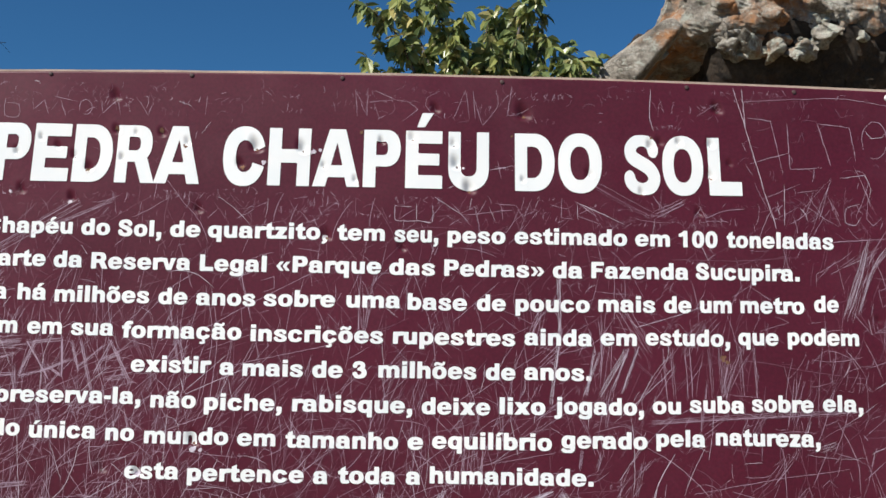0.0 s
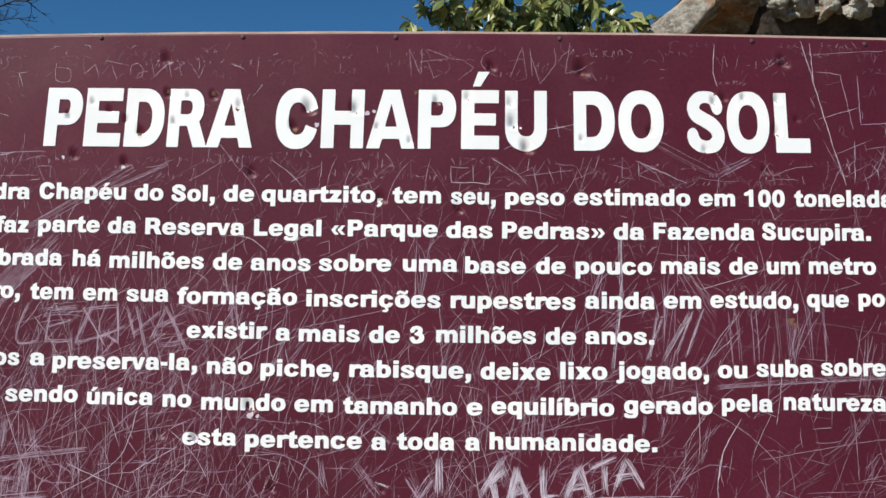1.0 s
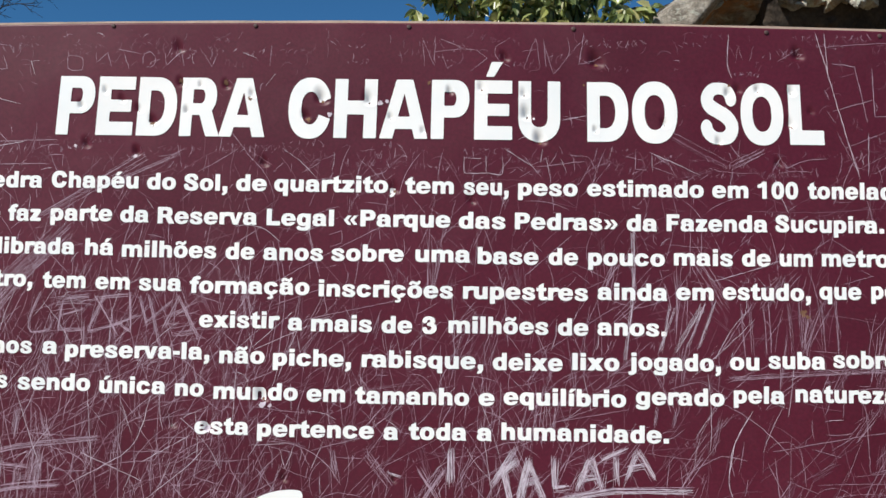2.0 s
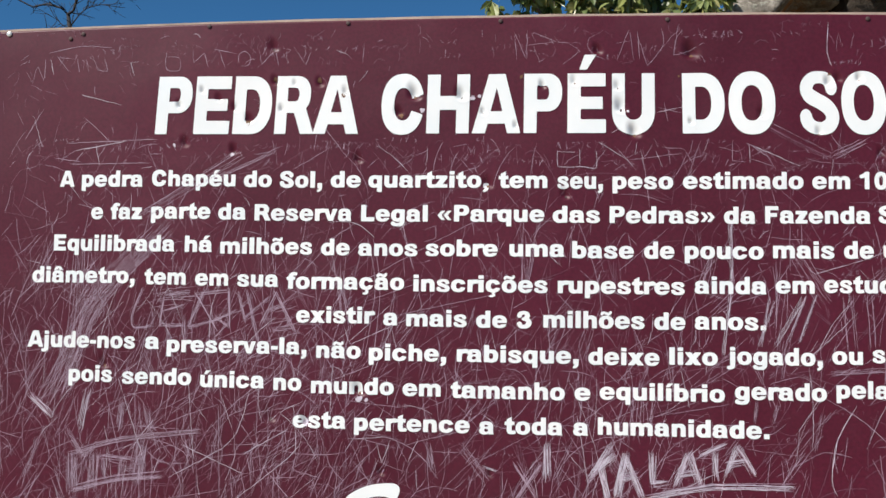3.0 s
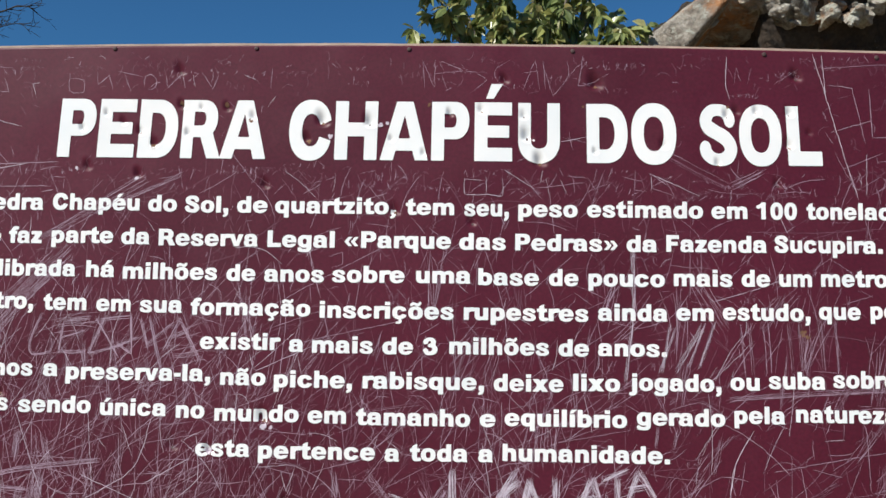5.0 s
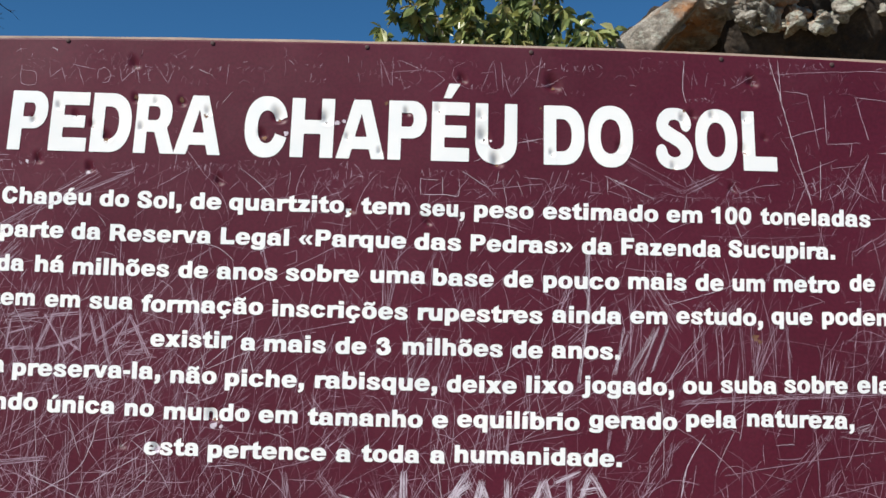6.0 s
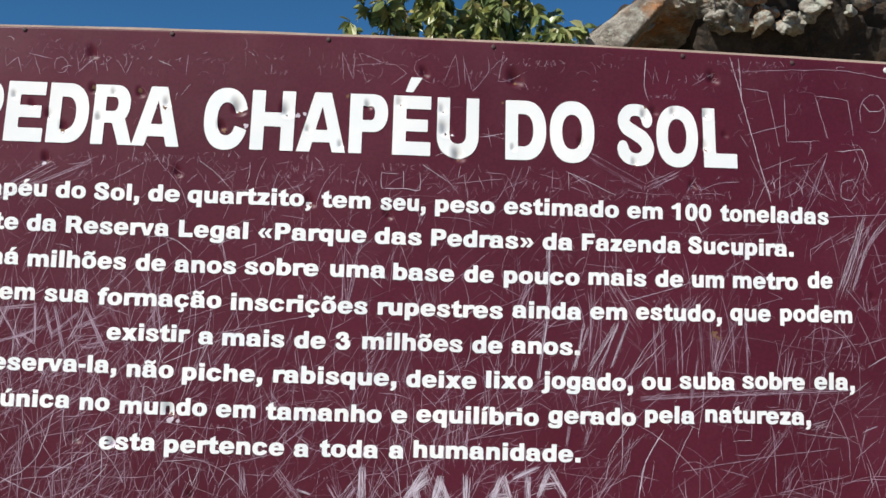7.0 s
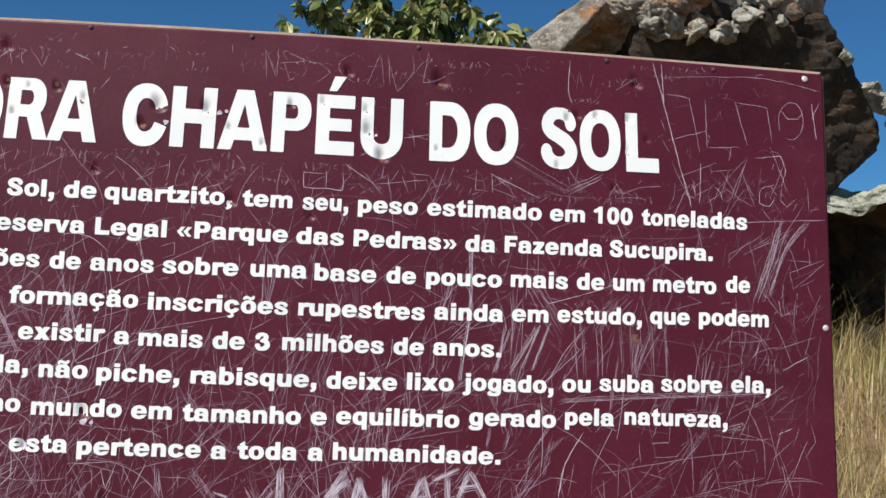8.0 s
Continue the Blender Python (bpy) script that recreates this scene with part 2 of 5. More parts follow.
def strip(name, rail, label, mat=None):
    """A timber rail behind the sheet: rail is a list of (outer u, v), (inner u, v) pairs."""
    bm = bmesh.new()
    rings = []
    for (ou, ov), (iu, iv) in rail:
        rings.append([bm.verts.new(p) for p in ((ou, 0.006, BASE + ov), (iu, 0.006, BASE + iv), (iu, 0.046, BASE + iv), (ou, 0.046, BASE + ov))])
    for a, b in zip(rings, rings[1:]):
        for k in range(4):
            bm.faces.new((a[k], a[(k + 1) % 4], b[(k + 1) % 4], b[k]))
    bm.faces.new(rings[0])
    bm.faces.new(rings[-1])
    bmesh.ops.recalc_face_normals(bm, faces=bm.faces[:])
    part(name, bm, mat or TIMBER, sign, label)


us = [-1 + k / 20 for k in range(41)]
strip("top_rail", [((-0.0075 + u * 1.0165, top_edge(u) + 0.006 + 0.0012 * noise.noise(Vector((u * 9, 0, 0)))), (u * 0.97, top_edge(u) - 0.04)) for u in us], "sun-bleached timber rail", PALE_TIMBER)
vs = [BOTTOM + (0.2 - BOTTOM) * k / 20 for k in range(21)]
strip("side_rail", [((left_edge(v) - 0.012 - 0.0015 * noise.noise(Vector((0, v * 9, 1))), v), (left_edge(v) + 0.03, v)) for v in vs], "weathered tan timber rail")
strip("side_rail", [((right_edge(v) + (0.0045 if v > -0.05 else -0.002), v), (right_edge(v) - 0.04, v)) for v in vs], "weathered tan timber rail")
strip("bottom_rail", [((u, BOTTOM - 0.006), (u * 0.97, BOTTOM + 0.04)) for u in us], "weathered tan timber rail")
for x in (-0.7, 0.7):
    part("post", box(x - 0.05, x + 0.05, 0.05, 0.15, -0.05, 1.98, 0.006), TIMBER, sign, "square timber post")


def nail(u, v, r, mat, label):
    bm = bmesh.new()
    bmesh.ops.create_uvsphere(bm, u_segments=14, v_segments=8, radius=r, matrix=Matrix.Translation((u, surf(u, v) - 0.001, BASE + v)) @ Matrix.Diagonal((1, 0.32, 1, 1)))
    part("nail", bm, mat, sign, label, True)


for u, v, r in ((-0.997, 0.199, 0.0056), (0.975, 0.192, 0.0060), (1.014, -0.272, 0.0056), (1.03, -0.75, 0.0065)):
    nail(u, v, r, NAIL, "bright galvanised nail head")
for u, v in ((-0.848, 0.197), (-0.60, 0.208), (-0.335, 0.211), (-0.051, 0.211), (0.25, 0.209), (0.598, 0.205), (0.80, 0.20), (-0.873, 0.188)):
    nail(u, v, 0.0042, DARK_NAIL, "small dark nail head")


# ---- lettering ----
# A heavy grotesque, drawn in thousandths of the em: every shape is a field that is positive inside.
GLYPHS = {}
CAP, XH = 716, 519


def bar(X, Y, x0, x1, y0, y1):
    return np.minimum(np.minimum(X - x0, x1 - X), np.minimum(Y - y0, y1 - Y))


def oval(X, Y, cx, cy, rx, ry, p=2.25):
    return (1 - (np.abs((X - cx) / rx) ** p + np.abs((Y - cy) / ry) ** p) ** (1 / p)) * min(rx, ry)


def slant(X, Y, xa, xb, y0, y1, half):
    """A sloping bar with level ends, its middle from xa at y0 to xb at y1."""
    k = (xb - xa) / (y1 - y0)
    return np.minimum(np.minimum(Y - y0, y1 - Y), (half - np.abs(X - xa - k * (Y - y0))) / math.hypot(1, k))


def wedge(X, Y, x0, ya, ka, yb, kb):
    """What lies right of x0 between two lines, both given by height and slope at x0."""
    return np.minimum(X - x0, np.minimum(ya + ka * (X - x0) - Y, Y - yb - kb * (X - x0)))


def stroke(X, Y, *pts):
    """A bent stroke through (x, y, half width), cut square at both ends."""
    fine = []
    for i in range(len(pts) - 1):
        a, b, c, d = pts[max(i - 1, 0)], pts[i], pts[i + 1], pts[min(i + 2, len(pts) - 1)]
        for n in range(6):
            t = n / 6
            fine.append([0.5 * (2 * b[m] + (c[m] - a[m]) * t + (2 * a[m] - 5 * b[m] + 4 * c[m] - d[m]) * t * t + (3 * b[m] - a[m] - 3 * c[m] + d[m]) * t ** 3) for m in (0, 1, 2)])
    fine.append(list(pts[-1]))
    best = np.full(X.shape, -400.0)
    for i, (p, q) in enumerate(zip(fine, fine[1:])):
        dx, dy = q[0] - p[0], q[1] - p[1]
        t = ((X - p[0]) * dx + (Y - p[1]) * dy) / (dx * dx + dy * dy)
        s = np.clip(t, 0, 1)
        f = p[2] + (q[2] - p[2]) * s - np.hypot(X - p[0] - s * dx, Y - p[1] - s * dy)
        if i == 0:
            f = np.minimum(f, t * math.hypot(dx, dy))
        if i == len(fine) - 2:
            f = np.minimum(f, (1 - t) * math.hypot(dx, dy))
        best = np.maximum(best, f)
    return best


def join(*fields):
    return np.maximum.reduce(fields)


def less(field, *holes):
    return np.minimum.reduce([field, *(-h for h in holes)])


def bowl(X, Y, low, high):
    """Round body with a stem at its right, as in d and q."""
    return less(join(oval(X, Y, 312, 260, 275, 272), bar(X, Y, 417, 609, low, high)), oval(X, Y, 327, 260, 92, 138, 2.4))


def arch(X, Y, x0, x1, s):
    """The shoulder and right stem of n between a left stem's inner edge and x1."""
    mid = (x0 + x1 - s) / 2
    body = join(np.minimum(oval(X, Y, (x0 + x1) / 2 - 40, 315, (x1 - x0) / 2 + 40, 216), X - x0 + 60), bar(X, Y, x0 - 40, x1, 0, 315))
    return less(body, join(oval(X, Y, mid, 295, (x1 - s - x0) / 2, 92), bar(X, Y, x0, x1 - s, -50, 295)))


def letter_n(X, Y, high=XH):
    return join(bar(X, Y, 58, 250, 0, high), arch(X, Y, 250, 608, 190))


def letter_s(X, Y):
    return stroke(X, Y, (566, 534, 93), (540, 590, 88), (474, 642, 76), (362, 660, 68), (240, 636, 78), (158, 540, 98), (196, 450, 94), (340, 382, 88), (488, 312, 94), (574, 208, 102), (545, 118, 96), (462, 68, 80), (356, 57, 70), (240, 78, 78), (160, 136, 92), (136, 192, 96))


def letter_c(X, Y):
    return less(oval(X, Y, 333, 260, 297, 272), oval(X, Y, 338, 260, 108, 142), wedge(X, Y, 345, 300, 0.22, 218, -0.2))


def letter_o(X, Y):
    return less(oval(X, Y, 333, 260, 297, 272), oval(X, Y, 333, 260, 106, 150, 2.4))


def letter_a(X, Y):
    top = stroke(X, Y, (140, 356, 94), (162, 425, 84), (240, 464, 68), (340, 468, 64), (440, 438, 84), (488, 360, 98), (490, 250, 98))
    body = join(top, bar(X, Y, 392, 588, 60, 360), slant(X, Y, 520, 490, 0, 100, 99), oval(X, Y, 240, 150, 206, 162), stroke(X, Y, (450, 292, 44), (330, 264, 48), (215, 226, 66)))
    return less(body, np.minimum(oval(X, Y, 312, 165, 92, 74), 392 - X))


def letter_e(X, Y):
    ring = oval(X, Y, 333, 260, 297, 272)
    hole = oval(X, Y, 333, 258, 110, 158, 2.4)
    return less(ring, np.minimum(hole, Y - 312), np.minimum(hole, 212 - Y), np.minimum(wedge(X, Y, 345, 212, 0, 140, 0.02), 700 - X))


def letter_i(X, Y):
    return bar(X, Y, 66, 268, 0, XH)


def letter_p(X, Y, wide=0):
    outer = join(bar(X, Y, 74, 440, 262, CAP), oval(X, Y, 440, 489, 246 + wide, 227))
    inner = join(bar(X, Y, 278, 415, 400, 578), oval(X, Y, 415, 489, 66 + wide, 89))
    return less(join(outer, bar(X, Y, 74, 278, 0, CAP)), inner)


def letter_r(X, Y):
    return join(letter_p(X, Y, 14), np.minimum(slant(X, Y, 668, 500, 0, 330, 118), X - 278), bar(X, Y, 250, 470, 268, 400))


def capital_a(X, Y):
    k = 257 / CAP
    body = np.minimum(np.minimum(Y, CAP - Y), np.minimum(X - k * Y, 778 - k * Y - X) / math.hypot(1, k))
    hole = np.minimum(Y - 262, np.minimum(X - 288 - 0.34 * (Y - 262), 490 - 0.34 * (Y - 262) - X))
    foot = np.minimum(118 - Y, np.minimum(X - 207 - 0.36 * Y, 571 - 0.36 * Y - X))
    return less(body, hole, foot)


def letter_v(X, Y):
    body = np.minimum(np.minimum(Y, XH - Y), np.minimum(X - 208 + 0.385 * Y, 403 + 0.385 * Y - X))
    return less(body, np.minimum(Y - 165, np.minimum(X - 306 + 0.285 * (Y - 165), 306 + 0.285 * (Y - 165) - X)))


def acute(X, Y, cx):
    return np.minimum(np.minimum(Y - 568, 722 - Y), 62 + 0.26 * (Y - 568) - np.abs(X - cx + 45 - 0.85 * (Y - 568)))


def tilde(X, Y):
    return stroke(X, Y, (150, 592, 48), (178, 642, 50), (240, 662, 50), (335, 634, 50), (425, 610, 50), (490, 632, 50), (514, 690, 48))


def chevrons(X, Y):
    k = np.abs(Y - 262)
    return np.maximum.reduce([np.minimum(195 - k, (72 - np.abs(X - cx - 0.8 * k)) * 0.78) for cx in (125, 385)])


DRAWN = {
    "A": (778, capital_a),
    "C": (778, lambda X, Y: less(oval(X, Y, 392, 358, 348, 372), oval(X, Y, 400, 358, 150, 204), wedge(X, Y, 400, 402, 0.24, 312, -0.26))),
    "D": (778, lambda X, Y: less(join(bar(X, Y, 74, 385, 0, CAP), np.minimum(oval(X, Y, 385, 358, 356, 358), X - 300)), join(bar(X, Y, 276, 370, 158, 558), np.minimum(oval(X, Y, 370, 358, 164, 200), X - 290)))),
    "E": (722, lambda X, Y: join(bar(X, Y, 74, 276, 0, CAP), bar(X, Y, 74, 664, 563, CAP), bar(X, Y, 74, 620, 290, 432), bar(X, Y, 74, 672, 0, 160))),
    "F": (667, lambda X, Y: join(bar(X, Y, 74, 276, 0, CAP), bar(X, Y, 74, 628, 563, CAP), bar(X, Y, 74, 566, 278, 424))),
    "H": (833, lambda X, Y: join(bar(X, Y, 74, 278, 0, CAP), bar(X, Y, 554, 758, 0, CAP), bar(X, Y, 74, 758, 288, 452))),
    "L": (667, lambda X, Y: join(bar(X, Y, 74, 276, 0, CAP), bar(X, Y, 74, 636, 0, 168))),
    "O": (833, lambda X, Y: less(oval(X, Y, 416, 358, 374, 372), oval(X, Y, 416, 358, 170, 214))),
    "P": (722, letter_p),
    "R": (778, letter_r),
    "S": (722, letter_s),
    "U": (833, lambda X, Y: less(join(bar(X, Y, 72, 762, 270, CAP), oval(X, Y, 417, 270, 345, 282)), join(bar(X, Y, 276, 558, 270, 760), oval(X, Y, 417, 270, 141, 112)))),
    "a": (667, letter_a),
    "á": (667, lambda X, Y: join(letter_a(X, Y), acute(X, Y, 330))),
    "ã": (667, lambda X, Y: join(letter_a(X, Y), tilde(X, Y))),
    "â": (667, lambda X, Y: join(letter_a(X, Y), less(slant(X, Y, 190, 310, 568, 722, 80), X - 332), less(slant(X, Y, 474, 354, 568, 722, 80), 332 - X))),
    "b": (667, lambda X, Y: bowl(667 - X, Y, 0, CAP)),
    "c": (667, letter_c),
    "ç": (667, lambda X, Y: join(letter_c(X, Y), stroke(X, Y, (335, 10, 44), (350, -60, 48), (375, -120, 50), (310, -170, 44), (215, -168, 38)))),
    "d": (667, lambda X, Y: bowl(X, Y, 0, CAP)),
    "e": (667, letter_e),
    "é": (667, lambda X, Y: join(letter_e(X, Y), acute(X, Y, 330))),
    "f": (389, lambda X, Y: join(bar(X, Y, 98, 292, 0, 520), bar(X, Y, 17, 378, 388, XH), stroke(X, Y, (195, 470, 97), (208, 570, 94), (272, 645, 74), (415, 655, 66)))),
    "g": (667, lambda X, Y: join(bowl(X, Y, 0, XH), stroke(X, Y, (513, 60, 96), (506, -50, 94), (440, -128, 74), (310, -148, 62), (190, -138, 66), (105, -88, 84)))),
    "h": (667, lambda X, Y: letter_n(X, Y, CAP)),
    "i": (333, lambda X, Y: join(letter_i(X, Y), bar(X, Y, 66, 268, 580, CAP))),
    "í": (333, lambda X, Y: join(letter_i(X, Y), acute(X, Y, 165))),
    "j": (333, lambda X, Y: join(bar(X, Y, 66, 268, -20, XH), bar(X, Y, 66, 268, 580, CAP), stroke(X, Y, (167, 10, 101), (158, -80, 94), (100, -138, 72), (-22, -142, 66)))),
    "l": (333, lambda X, Y: bar(X, Y, 66, 268, 0, CAP)),
    "m": (1000, lambda X, Y: join(bar(X, Y, 58, 245, 0, XH), arch(X, Y, 245, 594, 187), arch(X, Y, 594, 943, 187))),
    "n": (667, letter_n),
    "o": (667, letter_o),
    "õ": (667, lambda X, Y: join(letter_o(X, Y), tilde(X, Y))),
    "p": (667, lambda X, Y: bowl(667 - X, Y, -199, XH)),
    "q": (667, lambda X, Y: bowl(X, Y, -199, XH)),
    "r": (444, lambda X, Y: join(bar(X, Y, 58, 250, 0, XH), stroke(X, Y, (190, 320, 60), (250, 405, 70), (340, 448, 82), (448, 450, 84)))),
    "s": (611, lambda X, Y: letter_s((X - 35) * 1.19 + 37, (Y + 12) * 1.371 - 12) / 1.25),
    "t": (444, lambda X, Y: join(less(bar(X, Y, 112, 304, 140, 720), (Y - 615 - 0.5 * (X - 112))), bar(X, Y, 22, 418, 382, XH), stroke(X, Y, (208, 170, 96), (222, 92, 88), (300, 62, 68), (424, 68, 68)))),
    "u": (667, lambda X, Y: letter_n(667 - X, XH - Y)),
    "ú": (667, lambda X, Y: join(letter_n(667 - X, XH - Y), acute(X, Y, 330))),
    "v": (611, letter_v),
    "x": (667, lambda X, Y: join(slant(X, Y, 135, 528, 0, XH, 122), slant(X, Y, 532, 139, 0, XH, 122))),
    "z": (556, lambda X, Y: join(bar(X, Y, 30, 526, 0, 134), bar(X, Y, 40, 516, 386, XH), slant(X, Y, 160, 390, 100, 420, 132))),
    "0": (667, lambda X, Y: less(oval(X, Y, 333, 358, 293, 371), oval(X, Y, 333, 358, 98, 232, 2.4))),
    "1": (667, lambda X, Y: join(bar(X, Y, 265, 462, 0, 728), stroke(X, Y, (350, 664, 80), (220, 572, 74), (92, 532, 72)))),
    "3": (667, lambda X, Y: join(stroke(X, Y, (138, 528, 92), (180, 612, 84), (270, 658, 70), (370, 655, 72), (448, 600, 86), (462, 520, 90), (400, 430, 76), (290, 392, 54)), stroke(X, Y, (280, 392, 54), (430, 372, 76), (516, 290, 94), (514, 180, 100), (440, 92, 88), (320, 58, 70), (205, 80, 82), (136, 190, 94)))),
    "«": (667, chevrons),
    "»": (667, lambda X, Y: chevrons(667 - X, Y)),
    ".": (333, lambda X, Y: bar(X, Y, 66, 268, 0, 188)),
    ",": (333, lambda X, Y: join(bar(X, Y, 66, 268, 0, 188), stroke(X, Y, (170, 90, 98), (190, -20, 76), (160, -100, 62), (80, -152, 44)))),
    "-": (333, lambda X, Y: bar(X, Y, 25, 308, 186, 332)),
}


def glyph(ch, cells):
    """A character as a net of small faces, so that it can follow the dents: points in thousandths, faces, ink's left and right."""
    key = (ch, cells)
    if key in GLYPHS:
        return GLYPHS[key]
    step = 1000 / cells
    x0, y0 = -80.0, -240.0
    mx, my = int(1130 / step), int(1010 / step)
    X, Y = np.meshgrid(x0 + (np.arange(mx + 1) + 0.37) * step, y0 + (np.arange(my + 1) + 0.41) * step)
    val = DRAWN[ch][1](X, Y) + (9 if cells < 60 else 3)  # strokes widened a little: the white's bloom is put into their shape
    val[val == 0] = 1e-6
    pts, at, faces = [], {}, []

    def corner(i, j):
        if (i, j) not in at:
            at[i, j] = len(pts)
            pts.append((X[j, i], Y[j, i]))
        return at[i, j]

    def cut(p, q):
        k = (min(p, q), max(p, q))
        if k not in at:
            (i, j), (m, n) = k
            s = val[j, i] / (val[j, i] - val[n, m])
            at[k] = len(pts)
            pts.append((X[j, i] + (X[n, m] - X[j, i]) * s, Y[j, i] + (Y[n, m] - Y[j, i]) * s))
        return at[k]

    for j in range(my):
        for i in np.nonzero((val[j:j + 2, :-1].max(0) > 0) | (val[j:j + 2, 1:].max(0) > 0))[0].tolist():
            ring = [(i, j), (i + 1, j), (i + 1, j + 1), (i, j + 1)]
            face = []
            for p, q in zip(ring, ring[1:] + ring[:1]):
                a, b = val[p[1], p[0]] > 0, val[q[1], q[0]] > 0
                if a:
                    face.append(corner(*p))
                if a != b:
                    face.append(cut(p, q))
            if len(face) > 2:
                faces.append(tuple(face))
    xs = [p[0] for p in pts]
    GLYPHS[key] = (pts, faces, min(xs), max(xs))
    return GLYPHS[key]


def lay(out, ch, cells, u0, em_u, v0, em_v, lean=0.0):
    """Adds a character to out = (verts, faces), its origin at u0 on the baseline v0; draped on the sheet."""
    pts, faces = glyph(ch, cells)[:2]
    verts, polys = out
    n = len(verts)
    for x, y in pts:
        u, v = u0 + x * em_u + lean * y * em_v, v0 + y * em_v
        verts.append((u, surf(u, v) - 0.0010, BASE + v))
    polys += [tuple(n + k for k in f) for f in faces]


HEADING = (("P", -0.699, -0.632), ("E", -0.625, -0.557), ("D", -0.550, -0.478), ("R", -0.470, -0.396), ("A", -0.397, -0.312),
           ("C", -0.270, -0.193), ("H", -0.185, -0.107), ("A", -0.101, -0.013), ("P", -0.007, 0.062), ("E", 0.072, 0.141), ("U", 0.152, 0.228),
           ("D", 0.277, 0.351), ("O", 0.358, 0.439), ("S", 0.481, 0.548), ("O", 0.553, 0.629), ("L", 0.639, 0.700))
for ch, u0, u1 in HEADING:
    out, (left, right) = ([], []), glyph(ch, 80)[2:]
    em = (u1 - u0) / (right - left)
    lay(out, ch, 80, u0 - left * em, em, 0.003 - 0.005 * max(0, u0), 0.1085 / CAP, 0.004 - 0.075 * u0)
    part("letter", mesh_from("letter", *out, WHITE), None, sign, "bold white capital letter")

def heading_accent():
    verts, n = [], 10
    for j in range(n + 1):
        for i in range(n + 1):
            t = j / n
            low, high = 0.0925 + 0.0095 * t, 0.1065 + 0.0165 * t
            u, v = low + (high - low) * i / n, 0.1185 + 0.0275 * t
            verts.append((u, surf(u, v) - 0.001, BASE + v))
    faces = [(j * (n + 1) + i, j * (n + 1) + i + 1, (j + 1) * (n + 1) + i + 1, (j + 1) * (n + 1) + i) for j in range(n) for i in range(n)]
    part("accent", mesh_from("accent", verts, faces, WHITE), None, sign, "white acute accent over the heading")


heading_accent()


def text_line(*words):
    """Words of one painted line: text, left, right, baseline."""
    for text, u0, u1, v in words:
        first = glyph(text[0], 42)[2]
        last = DRAWN[text[-1]][0] - glyph(text[-1], 42)[3]
        em, out = (u1 - u0) / (sum(DRAWN[c][0] for c in text) - first - last), ([], [])
        at = u0 - first * em
        for c in text:
            lay(out, c, 42, at, em, v, 0.0297 / CAP)
            at += DRAWN[c][0] * em
        part("word", mesh_from("word", *out, WHITE), None, sign)


text_line(("A", -0.881, -0.852, -0.0970), ("pedra", -0.838, -0.719, -0.0965), ("Chapéu", -0.701, -0.540, -0.0955), ("do", -0.524, -0.471, -0.0965), ("Sol,", -0.456, -0.376, -0.0975), ("de", -0.360, -0.304, -0.0970), ("quartzito,", -0.290, -0.069, -0.0970), ("tem", -0.051, 0.037, -0.0975), ("seu,", 0.055, 0.136, -0.0985), ("peso", 0.153, 0.260, -0.0985), ("estimado", 0.277, 0.485, -0.0980), ("em", 0.500, 0.564, -0.0980), ("100", 0.580, 0.652, -0.0985), ("toneladas", 0.669, 0.866, -0.0975))
text_line(("e", -0.817, -0.794, -0.1580), ("faz", -0.779, -0.718, -0.1580), ("parte", -0.700, -0.586, -0.1565), ("da", -0.571, -0.519, -0.1575), ("Reserva", -0.502, -0.320, -0.1590), ("Legal", -0.302, -0.179, -0.1595), ("«Parque", -0.161, 0.032, -0.1590), ("das", 0.047, 0.131, -0.1600), ("Pedras»", 0.148, 0.332, -0.1600), ("da", 0.348, 0.402, -0.1600), ("Fazenda", 0.419, 0.597, -0.1590), ("Sucupira.", 0.611, 0.802, -0.1580))
text_line(("Equilibrada", -0.888, -0.653, -0.2180), ("há", -0.633, -0.581, -0.2185), ("milhões", -0.565, -0.392, -0.2210), ("de", -0.375, -0.322, -0.2220), ("anos", -0.306, -0.197, -0.2225), ("sobre", -0.182, -0.051, -0.2220), ("uma", -0.030, 0.068, -0.2215), ("base", 0.082, 0.191, -0.2235), ("de", 0.209, 0.262, -0.2230), ("pouco", 0.280, 0.416, -0.2225), ("mais", 0.432, 0.536, -0.2205), ("de", 0.552, 0.602, -0.2200), ("um", 0.618, 0.676, -0.2190), ("metro", 0.692, 0.809, -0.2180), ("de", 0.827, 0.872, -0.2135))
text_line(("diâmetro,", -0.928, -0.727, -0.2780), ("tem", -0.708, -0.629, -0.2795), ("em", -0.611, -0.548, -0.2805), ("sua", -0.531, -0.454, -0.2815), ("formação", -0.438, -0.220, -0.2845), ("inscrições", -0.203, 0.039, -0.2865), ("rupestres", 0.057, 0.280, -0.2865), ("ainda", 0.297, 0.420, -0.2840), ("em", 0.436, 0.502, -0.2820), ("estudo,", 0.518, 0.672, -0.2800), ("que", 0.687, 0.760, -0.2765), ("podem", 0.777, 0.907, -0.2745))
text_line(("existir", -0.418, -0.272, -0.3460), ("a", -0.257, -0.231, -0.3485), ("mais", -0.215, -0.105, -0.3495), ("de", -0.088, -0.033, -0.3500), ("3", -0.015, 0.011, -0.3500), ("milhões", 0.032, 0.210, -0.3480), ("de", 0.227, 0.281, -0.3485), ("anos.", 0.297, 0.419, -0.3470))
